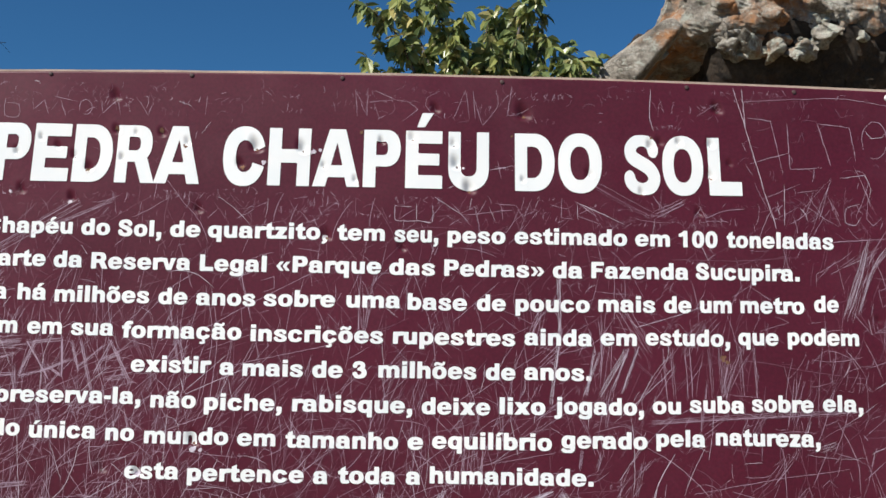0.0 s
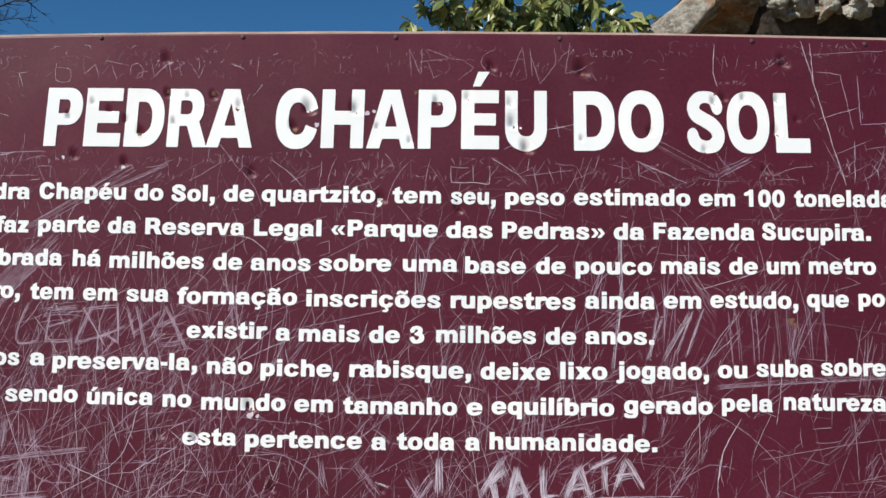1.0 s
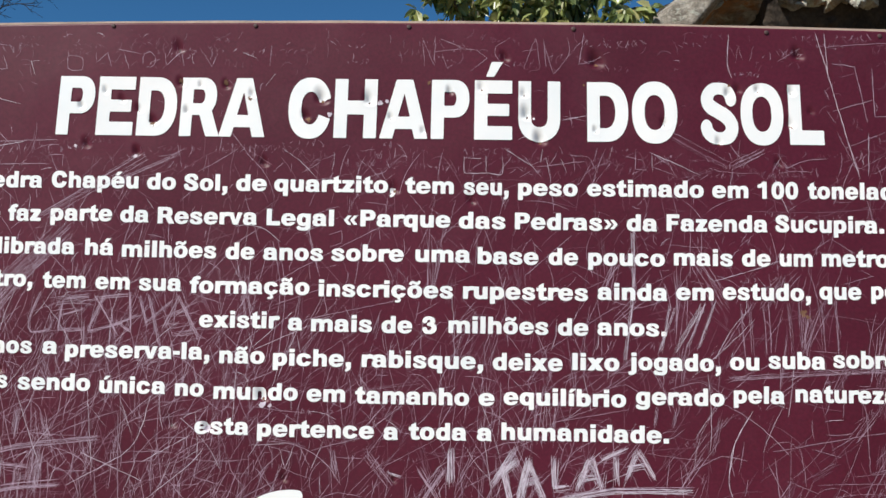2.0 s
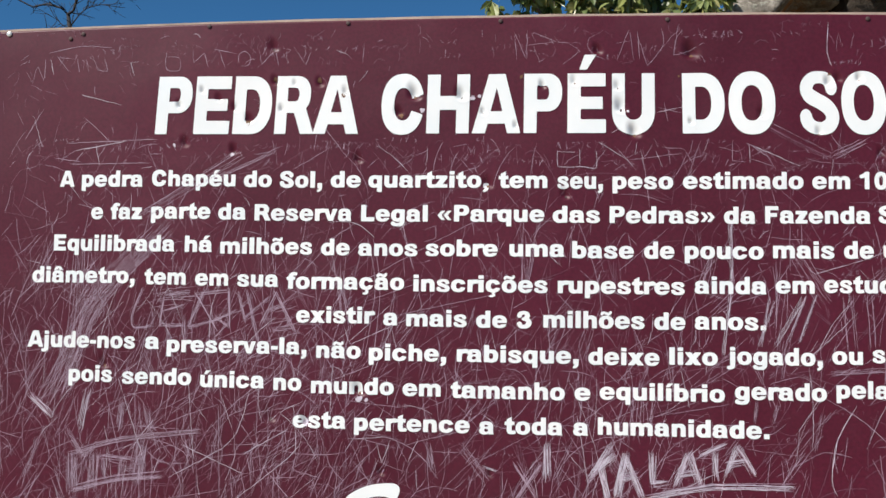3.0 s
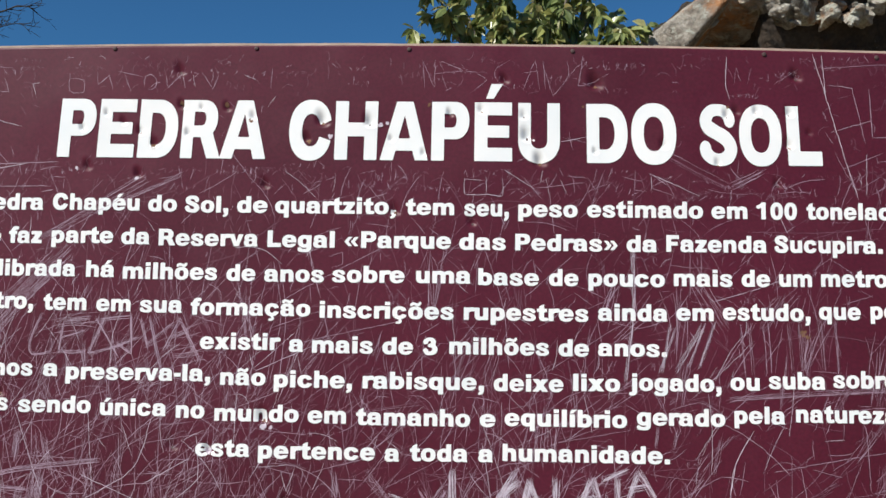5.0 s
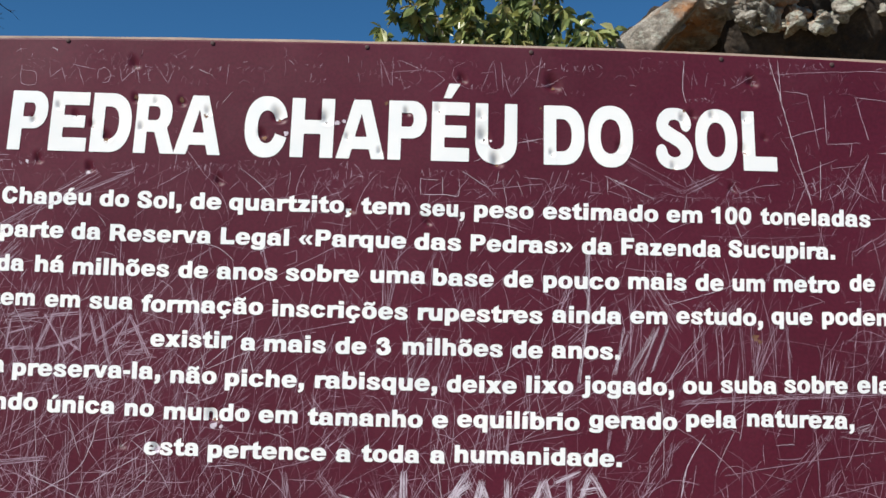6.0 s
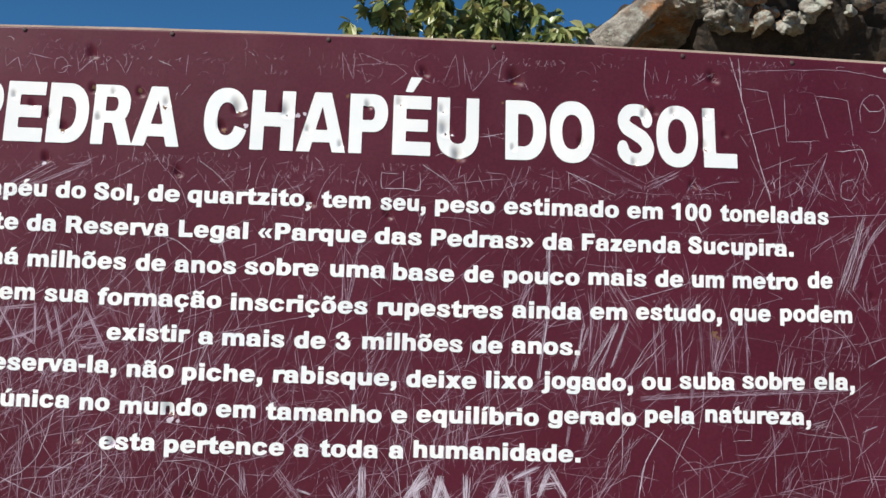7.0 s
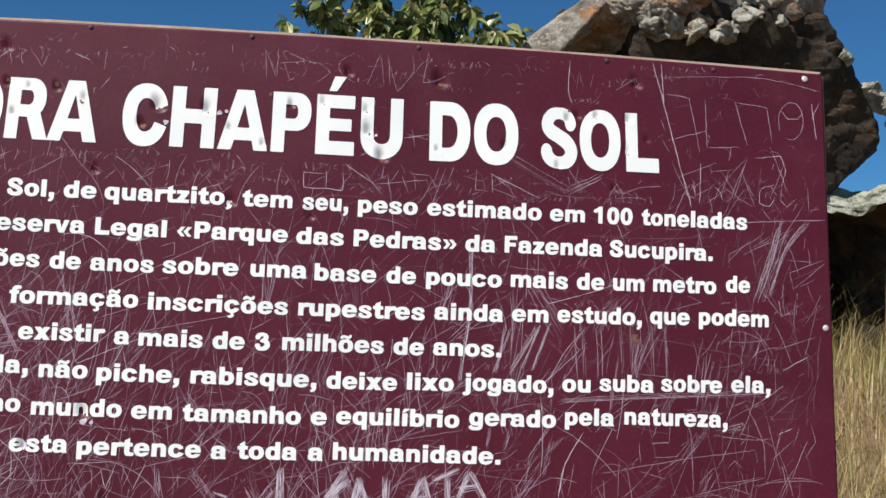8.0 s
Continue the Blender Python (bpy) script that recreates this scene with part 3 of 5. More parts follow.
text_line(("Ajude-nos", -0.931, -0.722, -0.3990), ("a", -0.703, -0.676, -0.3990), ("preserva-la,", -0.661, -0.397, -0.4040), ("não", -0.379, -0.297, -0.4095), ("piche,", -0.282, -0.141, -0.4120), ("rabisque,", -0.122, 0.095, -0.4115), ("deixe", 0.112, 0.236, -0.4120), ("lixo", 0.253, 0.336, -0.4095), ("jogado,", 0.352, 0.514, -0.4070), ("ou", 0.530, 0.581, -0.4035), ("suba", 0.597, 0.695, -0.4000), ("sobre", 0.709, 0.821, -0.3965), ("ela,", 0.838, 0.911, -0.3940))
text_line(("pois", -0.848, -0.764, -0.4615), ("sendo", -0.745, -0.612, -0.4640), ("única", -0.595, -0.475, -0.4670), ("no", -0.457, -0.405, -0.4695), ("mundo", -0.387, -0.235, -0.4735), ("em", -0.219, -0.150, -0.4745), ("tamanho", -0.132, 0.071, -0.4760), ("e", 0.088, 0.116, -0.4755), ("equilíbrio", 0.132, 0.348, -0.4730), ("gerado", 0.365, 0.520, -0.4675), ("pela", 0.536, 0.624, -0.4615), ("natureza,", 0.643, 0.832, -0.4575))
text_line(("esta", -0.419, -0.322, -0.5360), ("pertence", -0.306, -0.097, -0.5380), ("a", -0.080, -0.054, -0.5390), ("toda", -0.035, 0.067, -0.5375), ("a", 0.086, 0.112, -0.5370), ("humanidade.", 0.129, 0.423, -0.5345))

# ---- the white flourish under the text ----
def flourish():
    """The upper part of a painted emblem, as a plain sweeping shape."""
    up = [(-0.375, -0.745), (-0.330, -0.674), (-0.305, -0.648), (-0.270, -0.634), (-0.232, -0.631), (-0.221, -0.640), (-0.226, -0.658), (-0.244, -0.676)]
    down = [(-0.345, -0.745), (-0.312, -0.684), (-0.294, -0.666), (-0.270, -0.656), (-0.246, -0.655), (-0.238, -0.660), (-0.240, -0.668), (-0.252, -0.680)]
    verts, faces, n = [], [], 60
    for k in range(n + 1):
        s = k / n * (len(up) - 1)
        i = min(int(s), len(up) - 2)
        f = s - i
        for row in (up, down):
            a, b, c, d = row[max(i - 1, 0)], row[i], row[i + 1], row[min(i + 2, len(row) - 1)]
            u, v = (0.5 * (2 * b[m] + (c[m] - a[m]) * f + (2 * a[m] - 5 * b[m] + 4 * c[m] - d[m]) * f * f + (3 * b[m] - a[m] - 3 * c[m] + d[m]) * f ** 3) for m in (0, 1))
            verts.append((u, surf(u, v) - 0.0008, BASE + v))
    faces = [(2 * k + 1, 2 * k + 3, 2 * k + 2, 2 * k) for k in range(n)]
    part("emblem", mesh_from("emblem", verts, faces, WHITE), None, sign, "white painted sweeping emblem")


flourish()

# ---- scratches in the paint ----
BRIGHT, MID, FAINT = [], [], []
cut_rng = random.Random(21)


def gentle(a, b, c):
    """Whether a line turns by less than some forty degrees at b."""
    p, q = (b[0] - a[0], b[1] - a[1]), (c[0] - b[0], c[1] - b[1])
    n = math.hypot(*p) * math.hypot(*q)
    return n == 0 or (p[0] * q[0] + p[1] * q[1]) / n > 0.75


def ribbon(store, pts, width, lift):
    """A scratch along a bent line, thin at both ends, lying on the sheet."""
    fine = [pts[0]]
    for i in range(len(pts) - 1):
        p0, p1, p2, p3 = pts[max(i - 1, 0)], pts[i], pts[i + 1], pts[min(i + 2, len(pts) - 1)]
        n = max(2, int(math.dist(p1, p2) / 0.008))
        for k in range(1, n + 1):
            t = k / n
            q = [0.5 * (2 * p1[m] + (p2[m] - p0[m]) * t + (2 * p0[m] - 5 * p1[m] + 4 * p2[m] - p3[m]) * t * t + (3 * p1[m] - p0[m] - 3 * p2[m] + p3[m]) * t ** 3) for m in (0, 1)]
            lin = [p1[m] + (p2[m] - p1[m]) * t for m in (0, 1)]
            w = 0.8 if len(pts) > 4 or gentle(p0, p1, p2) and gentle(p1, p2, p3) else 0.15
            fine.append((lin[0] + (q[0] - lin[0]) * w + cut_rng.gauss(0, 0.00035), lin[1] + (q[1] - lin[1]) * w + cut_rng.gauss(0, 0.00035)))
    verts, n = [], len(fine)
    for k, (u, v) in enumerate(fine):
        a, b = fine[max(k - 1, 0)], fine[min(k + 1, n - 1)]
        d = math.dist(a, b) or 1
        w = width * 0.5 * (0.35 + 0.65 * min(1, min(k, n - 1 - k) / 2)) * cut_rng.uniform(0.55, 1.15)
        du, dv = -(b[1] - a[1]) / d * w, (b[0] - a[0]) / d * w
        for s in (1, -1):
            verts.append((u + s * du, surf(u, v) - lift, BASE + v + s * dv))
    store.append(verts)


def scratch(store, width, count, spread, *pts):
    if width > 0.001 and store is MID and count == 1:
        store = BRIGHT if cut_rng.random() < 0.3 else MID
    count = count if count == 1 else round(count * 1.7)
    for k in range(count):
        if count == 1:
            ribbon(store, list(pts), width * 0.8, 0.0006)
        else:
            ou, ov = cut_rng.uniform(-spread, spread), cut_rng.uniform(-spread, spread)
            bent = [(u + ou + cut_rng.gauss(0, spread * 0.25), v + ov + cut_rng.gauss(0, spread * 0.25)) for u, v in pts]
            ribbon(store if cut_rng.random() < 0.7 else MID, bent, width * cut_rng.uniform(0.4, 0.85), 0.0005 + (0.0007 if cut_rng.random() < 0.25 else 0.0002) * cut_rng.random())


scratch(MID, 0.0013, 1, 0, (0.685, 0.206), (0.740, 0.010), (0.762, -0.061))
scratch(MID, 0.0013, 1, 0, (0.701, 0.204), (0.707, 0.124))
scratch(MID, 0.0009, 1, 0, (0.701, 0.179), (0.818, 0.187), (0.905, 0.188), (1.005, 0.169))
scratch(MID, 0.0013, 1, 0, (0.711, 0.148), (0.754, 0.142), (0.776, 0.042))
scratch(MID, 0.0013, 1, 0, (0.715, 0.061), (0.788, 0.083))
scratch(MID, 0.0013, 1, 0, (0.785, 0.141), (0.790, 0.052), (0.850, 0.056))
scratch(MID, 0.0013, 1, 0, (0.939, 0.077), (0.953, 0.075), (0.966, 0.087), (0.972, 0.107), (0.969, 0.129), (0.959, 0.143), (0.944, 0.145), (0.931, 0.133), (0.925, 0.113), (0.928, 0.091))
scratch(MID, 0.0013, 1, 0, (0.530, 0.200), (0.528, 0.145), (0.535, 0.121))
scratch(MID, 0.0013, 1, 0, (0.563, -0.038), (0.541, -0.015), (0.532, -0.000))
scratch(MID, 0.0013, 1, 0, (0.619, -0.020), (0.632, -0.043), (0.662, -0.030), (0.704, -0.025))
scratch(MID, 0.0011, 4, 0.007, (0.540, -0.040), (0.596, -0.012))
scratch(FAINT, 0.0012, 3, 0.006, (0.421, 0.018), (0.469, -0.010), (0.530, -0.042))
scratch(MID, 0.0009, 1, 0, (0.543, 0.148), (0.546, 0.176))
scratch(MID, 0.0009, 1, 0, (0.568, 0.152), (0.574, 0.178))
scratch(MID, 0.0009, 1, 0, (0.616, 0.150), (0.658, 0.177))
scratch(BRIGHT, 0.0009, 4, 0.013, (0.925, -0.085), (0.904, -0.152), (0.884, -0.220))
scratch(BRIGHT, 0.0011, 3, 0.007, (0.977, -0.083), (0.935, -0.135), (0.907, -0.217))
scratch(MID, 0.0009, 3, 0.014, (0.951, -0.099), (0.915, -0.151), (0.889, -0.220))
scratch(MID, 0.0014, 1, 0, (0.861, -0.084), (1.013, -0.073))
scratch(FAINT, 0.0011, 1, 0, (0.622, -0.314), (0.712, -0.306), (0.813, -0.322), (0.924, -0.335))
scratch(MID, 0.001, 1, 0, (0.818, -0.310), (0.848, -0.284), (0.889, -0.297), (0.904, -0.322), (0.889, -0.352))
scratch(MID, 0.001, 1, 0, (0.919, -0.316), (0.996, -0.289))
scratch(MID, 0.0012, 1, 0, (0.934, -0.353), (0.983, -0.324))
scratch(MID, 0.001, 1, 0, (0.833, -0.170), (0.833, -0.144), (0.879, -0.117), (0.899, -0.101))
scratch(FAINT, 0.001, 1, 0, (0.564, -0.122), (0.696, -0.122), (0.807, -0.113))
scratch(MID, 0.0009, 1, 0, (0.676, -0.191), (0.716, -0.164))
scratch(MID, 0.0009, 2, 0.003, (0.552, -0.284), (0.556, -0.333), (0.559, -0.377))
scratch(MID, 0.0009, 2, 0.003, (0.563, -0.284), (0.567, -0.333), (0.570, -0.377))
scratch(MID, 0.0009, 2, 0.003, (0.590, -0.283), (0.594, -0.332), (0.596, -0.376))
scratch(MID, 0.0009, 2, 0.003, (0.595, -0.283), (0.599, -0.332), (0.601, -0.376))
scratch(MID, 0.0009, 2, 0.003, (0.633, -0.282), (0.637, -0.331), (0.639, -0.375))
scratch(MID, 0.0009, 2, 0.003, (0.652, -0.281), (0.656, -0.330), (0.658, -0.374))
scratch(MID, 0.0009, 2, 0.003, (0.687, -0.280), (0.691, -0.329), (0.693, -0.373))
scratch(MID, 0.0009, 2, 0.003, (0.715, -0.279), (0.718, -0.328), (0.720, -0.372))
scratch(BRIGHT, 0.0011, 1, 0, (0.500, -0.394), (0.533, -0.334), (0.562, -0.299))
scratch(MID, 0.001, 1, 0, (0.935, -0.221), (0.937, -0.251), (0.955, -0.245), (0.955, -0.230))
scratch(MID, 0.001, 1, 0, (0.943, -0.175), (1.010, -0.148))
scratch(FAINT, 0.001, 1, 0, (0.945, -0.190), (1.007, -0.160))
scratch(MID, 0.0009, 4, 0.005, (0.532, -0.419), (0.676, -0.409), (0.903, -0.394))
scratch(BRIGHT, 0.0013, 1, 0, (0.570, -0.474), (0.539, -0.529), (0.528, -0.589))
scratch(MID, 0.0012, 1, 0, (0.865, -0.414), (0.898, -0.482), (0.902, -0.544))
scratch(MID, 0.001, 1, 0, (0.764, -0.461), (0.771, -0.577))
scratch(MID, 0.001, 1, 0, (0.771, -0.579), (0.902, -0.544))
scratch(MID, 0.001, 1, 0, (0.604, -0.545), (0.752, -0.516), (0.884, -0.496))
scratch(MID, 0.001, 1, 0, (0.773, -0.470), (0.776, -0.481))
scratch(MID, 0.001, 1, 0, (0.773, -0.470), (0.787, -0.480), (0.792, -0.468))
scratch(MID, 0.001, 1, 0, (0.808, -0.464), (0.825, -0.462))
scratch(BRIGHT, 0.0009, 7, 0.006, (0.836, -0.461), (0.860, -0.451))
scratch(MID, 0.001, 1, 0, (0.780, -0.558), (0.808, -0.530), (0.818, -0.553))
scratch(MID, 0.001, 1, 0, (0.832, -0.530), (0.846, -0.516), (0.860, -0.529))
scratch(MID, 0.001, 1, 0, (0.884, -0.501), (0.888, -0.519))
scratch(MID, 0.0009, 1, 0, (0.988, -0.447), (0.995, -0.479), (0.973, -0.512))
scratch(MID, 0.0011, 4, 0.004, (-0.848, -0.548), (-0.815, -0.599), (-0.786, -0.575))
scratch(MID, 0.0011, 5, 0.005, (-0.846, -0.598), (-0.750, -0.568), (-0.593, -0.548))
scratch(MID, 0.0010, 12, 0.009, (-0.832, -0.660), (-0.835, -0.598))
scratch(MID, 0.0010, 12, 0.009, (-0.797, -0.659), (-0.793, -0.589))
scratch(MID, 0.0010, 12, 0.009, (-0.709, -0.640), (-0.699, -0.570))
scratch(MID, 0.0013, 4, 0.005, (-0.772, -0.639), (-0.774, -0.604))
scratch(MID, 0.0013, 4, 0.005, (-0.744, -0.638), (-0.742, -0.601))
scratch(MID, 0.0013, 4, 0.005, (-0.784, -0.600), (-0.723, -0.604))
scratch(MID, 0.0013, 4, 0.005, (-0.735, -0.620), (-0.718, -0.621))
scratch(MID, 0.0011, 7, 0.006, (-0.834, -0.660), (-0.750, -0.638), (-0.662, -0.629))
scratch(MID, 0.0012, 6, 0.005, (-0.750, -0.549), (-0.743, -0.494))
scratch(MID, 0.0012, 1, 0, (-0.649, -0.633), (-0.533, -0.563), (-0.501, -0.471))
scratch(MID, 0.0012, 1, 0, (-0.528, -0.673), (-0.428, -0.593), (-0.402, -0.561))
scratch(MID, 0.0012, 1, 0, (-0.471, -0.610), (-0.417, -0.669))
scratch(MID, 0.0012, 1, 0, (-0.512, -0.588), (-0.426, -0.539))
scratch(MID, 0.0012, 1, 0, (-0.628, -0.572), (-0.510, -0.622))
scratch(MID, 0.0012, 1, 0, (-0.779, -0.467), (-0.744, -0.595))
scratch(MID, 0.0012, 1, 0, (-0.752, -0.455), (-0.695, -0.609))
scratch(MID, 0.0012, 1, 0, (-0.559, -0.500), (-0.552, -0.666))
scratch(MID, 0.0012, 1, 0, (-0.618, -0.451), (-0.603, -0.598))
scratch(MID, 0.0012, 1, 0, (-0.466, -0.629), (-0.407, -0.625))
scratch(MID, 0.0012, 1, 0, (-0.435, -0.524), (-0.429, -0.574))
scratch(MID, 0.0012, 1, 0, (-0.692, -0.586), (-0.663, -0.606), (-0.615, -0.606))
scratch(MID, 0.0015, 6, 0.006, (-0.018, -0.655), (0.030, -0.586))
scratch(MID, 0.0012, 4, 0.006, (-0.113, -0.564), (-0.069, -0.619))
scratch(MID, 0.0011, 1, 0, (-0.303, -0.591), (-0.292, -0.567), (-0.278, -0.565))
scratch(MID, 0.0011, 1, 0, (-0.277, -0.596), (-0.278, -0.561))
scratch(MID, 0.0011, 1, 0, (-0.265, -0.559), (-0.254, -0.595), (-0.239, -0.551))
scratch(MID, 0.0011, 1, 0, (-0.209, -0.593), (-0.232, -0.547))
scratch(MID, 0.0011, 1, 0, (-0.209, -0.597), (-0.187, -0.545))
scratch(MID, 0.0011, 1, 0, (-0.164, -0.596), (-0.167, -0.558))
scratch(MID, 0.0011, 1, 0, (-0.163, -0.573), (-0.116, -0.573))
scratch(MID, 0.0011, 1, 0, (-0.133, -0.591), (-0.134, -0.565))
scratch(MID, 0.0011, 1, 0, (-0.109, -0.552), (-0.105, -0.575), (-0.093, -0.578))
scratch(MID, 0.0011, 1, 0, (-0.192, -0.646), (-0.161, -0.634), (-0.115, -0.640))
scratch(MID, 0.0011, 1, 0, (-0.312, -0.559), (-0.282, -0.623))
scratch(MID, 0.0011, 1, 0, (-0.358, -0.571), (-0.349, -0.602), (-0.325, -0.628))
scratch(BRIGHT, 0.0015, 3, 0.003, (-0.070, -0.597), (-0.046, -0.605))
scratch(BRIGHT, 0.0013, 1, 0, (0.561, -0.487), (0.535, -0.540), (0.527, -0.600), (0.535, -0.629))
scratch(MID, 0.0011, 1, 0, (0.435, -0.599), (0.513, -0.556), (0.560, -0.562))
scratch(MID, 0.001, 2, 0.003, (0.500, -0.552), (0.513, -0.489))
scratch(MID, 0.001, 3, 0.004, (0.400, -0.507), (0.405, -0.473))
scratch(MID, 0.001, 3, 0.004, (0.428, -0.508), (0.437, -0.476))
scratch(MID, 0.0009, 14, 0.02, (-0.679, -0.176), (-0.812, -0.319), (-0.869, -0.481))
scratch(MID, 0.0009, 8, 0.02, (-0.839, -0.212), (-0.845, -0.382), (-0.904, -0.509))
scratch(BRIGHT, 0.0015, 5, 0.005, (-0.822, -0.549), (-0.812, -0.480))
scratch(BRIGHT, 0.0015, 6, 0.006, (-0.924, -0.489), (-0.878, -0.526))
scratch(MID, 0.0015, 2, 0.008, (-0.949, -0.313), (-0.896, -0.263))
scratch(MID, 0.001, 1, 0, (-0.310, -0.292), (-0.448, -0.411))
scratch(MID, 0.001, 1, 0, (-0.321, -0.440), (-0.279, -0.422), (-0.404, -0.472))
scratch(MID, 0.001, 1, 0, (-0.171, -0.263), (-0.289, -0.306))
scratch(MID, 0.0011, 1, 0, (-0.915, 0.160), (-0.851, 0.173), (-0.791, 0.170))
scratch(MID, 0.0011, 1, 0, (-0.958, 0.123), (-0.946, 0.104), (-0.936, 0.134), (-0.923, 0.108), (-0.922, 0.149))
scratch(MID, 0.0011, 1, 0, (-0.903, 0.115), (-0.910, 0.149))
scratch(MID, 0.0011, 1, 0, (-0.871, 0.122), (-0.896, 0.152), (-0.869, 0.148))
scratch(MID, 0.0011, 1, 0, (-0.852, 0.122), (-0.858, 0.148))
scratch(MID, 0.0011, 1, 0, (-0.834, 0.124), (-0.839, 0.148))
scratch(MID, 0.0011, 1, 0, (-0.828, 0.155), (-0.815, 0.126), (-0.796, 0.125), (-0.805, 0.151))
scratch(MID, 0.0011, 1, 0, (-0.743, 0.114), (-0.752, 0.140), (-0.737, 0.143))
scratch(MID, 0.0011, 1, 0, (-0.682, 0.160), (-0.681, 0.127), (-0.655, 0.124), (-0.656, 0.148), (-0.682, 0.151))
scratch(MID, 0.0011, 1, 0, (-0.630, 0.161), (-0.627, 0.139), (-0.608, 0.157), (-0.600, 0.131))
scratch(MID, 0.0011, 1, 0, (-0.590, 0.164), (-0.546, 0.156))
scratch(MID, 0.0011, 1, 0, (-0.567, 0.127), (-0.579, 0.160))
scratch(MID, 0.0011, 1, 0, (-0.535, 0.132), (-0.528, 0.131), (-0.522, 0.135), (-0.519, 0.143), (-0.521, 0.152), (-0.526, 0.158), (-0.533, 0.159), (-0.540, 0.155), (-0.542, 0.147), (-0.541, 0.138))
scratch(MID, 0.0011, 1, 0, (-0.502, 0.159), (-0.497, 0.134), (-0.473, 0.163), (-0.465, 0.133))
scratch(MID, 0.0011, 1, 0, (-0.451, 0.159), (-0.447, 0.137))
scratch(MID, 0.0011, 1, 0, (-0.429, 0.158), (-0.414, 0.133), (-0.404, 0.158))
scratch(MID, 0.0011, 1, 0, (-0.357, 0.161), (-0.331, 0.150))
scratch(MID, 0.0011, 1, 0, (-0.306, 0.135), (-0.303, 0.172))
scratch(MID, 0.0011, 1, 0, (-0.312, 0.099), (-0.295, 0.121))
scratch(MID, 0.0011, 1, 0, (-0.847, 0.079), (-0.767, 0.059))
scratch(MID, 0.0011, 1, 0, (-0.955, -0.006), (-0.920, 0.053))
scratch(MID, 0.0013, 1, 0, (-0.862, -0.054), (-0.706, -0.052))
scratch(MID, 0.0013, 1, 0, (-0.893, -0.043), (-0.840, -0.050))
scratch(MID, 0.0013, 1, 0, (-0.872, -0.014), (-0.694, -0.007))
scratch(MID, 0.0013, 1, 0, (-0.852, -0.028), (-0.753, -0.010))
scratch(MID, 0.0013, 1, 0, (-0.971, 0.146), (-0.956, 0.157))
scratch(MID, 0.0013, 1, 0, (-0.973, 0.045), (-0.960, 0.023))
scratch(MID, 0.001, 3, 0.005, (-0.617, -0.101), (-0.463, -0.029))
scratch(MID, 0.001, 4, 0.012, (-0.724, -0.151), (-0.539, -0.036))
scratch(MID, 0.0011, 1, 0, (0.394, -0.044), (0.434, -0.058), (0.415, -0.024))
scratch(MID, 0.0011, 1, 0, (0.388, -0.017), (0.480, -0.058))
scratch(MID, 0.0011, 1, 0, (0.193, -0.037), (0.197, -0.013))
scratch(MID, 0.0011, 1, 0, (0.227, -0.009), (0.234, -0.023))
scratch(MID, 0.0011, 1, 0, (0.241, -0.023), (0.281, -0.027))
scratch(MID, 0.0011, 1, 0, (0.288, -0.037), (0.295, -0.010))
scratch(MID, 0.0011, 1, 0, (0.315, -0.030), (0.321, -0.013))
scratch(MID, 0.0011, 1, 0, (0.341, -0.024), (0.375, -0.031))
scratch(MID, 0.0011, 1, 0, (0.274, -0.058), (0.298, -0.037))
scratch(MID, 0.0011, 1, 0, (0.316, 0.130), (0.309, 0.144))
scratch(MID, 0.0011, 1, 0, (0.234, 0.048), (0.275, 0.039))


# tall angular marks near the edge
for mark in (((0.842, 0.140), (0.902, 0.133), (0.913, 0.068)), ((0.842, 0.140), (0.866, 0.060)), ((0.932, 0.127), (0.942, 0.114), (0.961, 0.115), (0.972, 0.127)), ((0.988, 0.146), (0.997, 0.077)), ((0.988, 0.117), (1.004, 0.149))):
    scratch(MID, 0.0013, 1, 0, *mark)
# crossing marks below them
for mark in (((0.736, -0.006), (0.808, 0.024)), ((0.778, 0.022), (0.777, -0.055)), ((0.735, 0.022), (0.760, -0.049)), ((0.797, 0.007), (0.840, 0.013)), ((0.832, 0.012), (0.819, -0.028), (0.801, -0.044), (0.786, -0.052)),
             ((0.865, 0.034), (0.840, -0.047)), ((0.858, 0.005), (0.880, -0.053)), ((0.879, 0.036), (0.929, 0.043), (0.939, 0.017), (0.930, -0.012)), ((0.916, -0.012), (0.892, -0.021), (0.890, -0.047), (0.908, -0.052), (0.919, -0.036)), ((0.932, -0.009), (0.929, -0.040), (0.941, -0.052), (0.958, -0.036)), ((0.980, -0.014), (0.983, -0.058))):
    scratch(MID, 0.0011, 1, 0, *mark)
for mark in (((0.831, -0.158), (0.869, -0.120), (0.885, -0.181)), ((0.877, -0.130), (0.909, -0.108)), ((0.945, -0.163), (0.953, -0.203), (1.012, -0.154)), ((0.940, -0.234), (0.943, -0.249), (0.958, -0.249), (0.961, -0.228)), ((0.966, -0.198), (0.992, -0.186)), ((0.978, -0.192), (0.991, -0.225))):
    scratch(MID, 0.0009, 1, 0, *mark)
# an open box and slanting marks under the heading
for mark in (((0.055, -0.029), (0.055, -0.054), (0.061, -0.060), (0.100, -0.059), (0.124, -0.061), (0.123, -0.029)), ((0.094, -0.027), (0.095, -0.059)), ((0.055, -0.031), (0.086, -0.033))):
    scratch(BRIGHT, 0.0012, 1, 0, *mark)
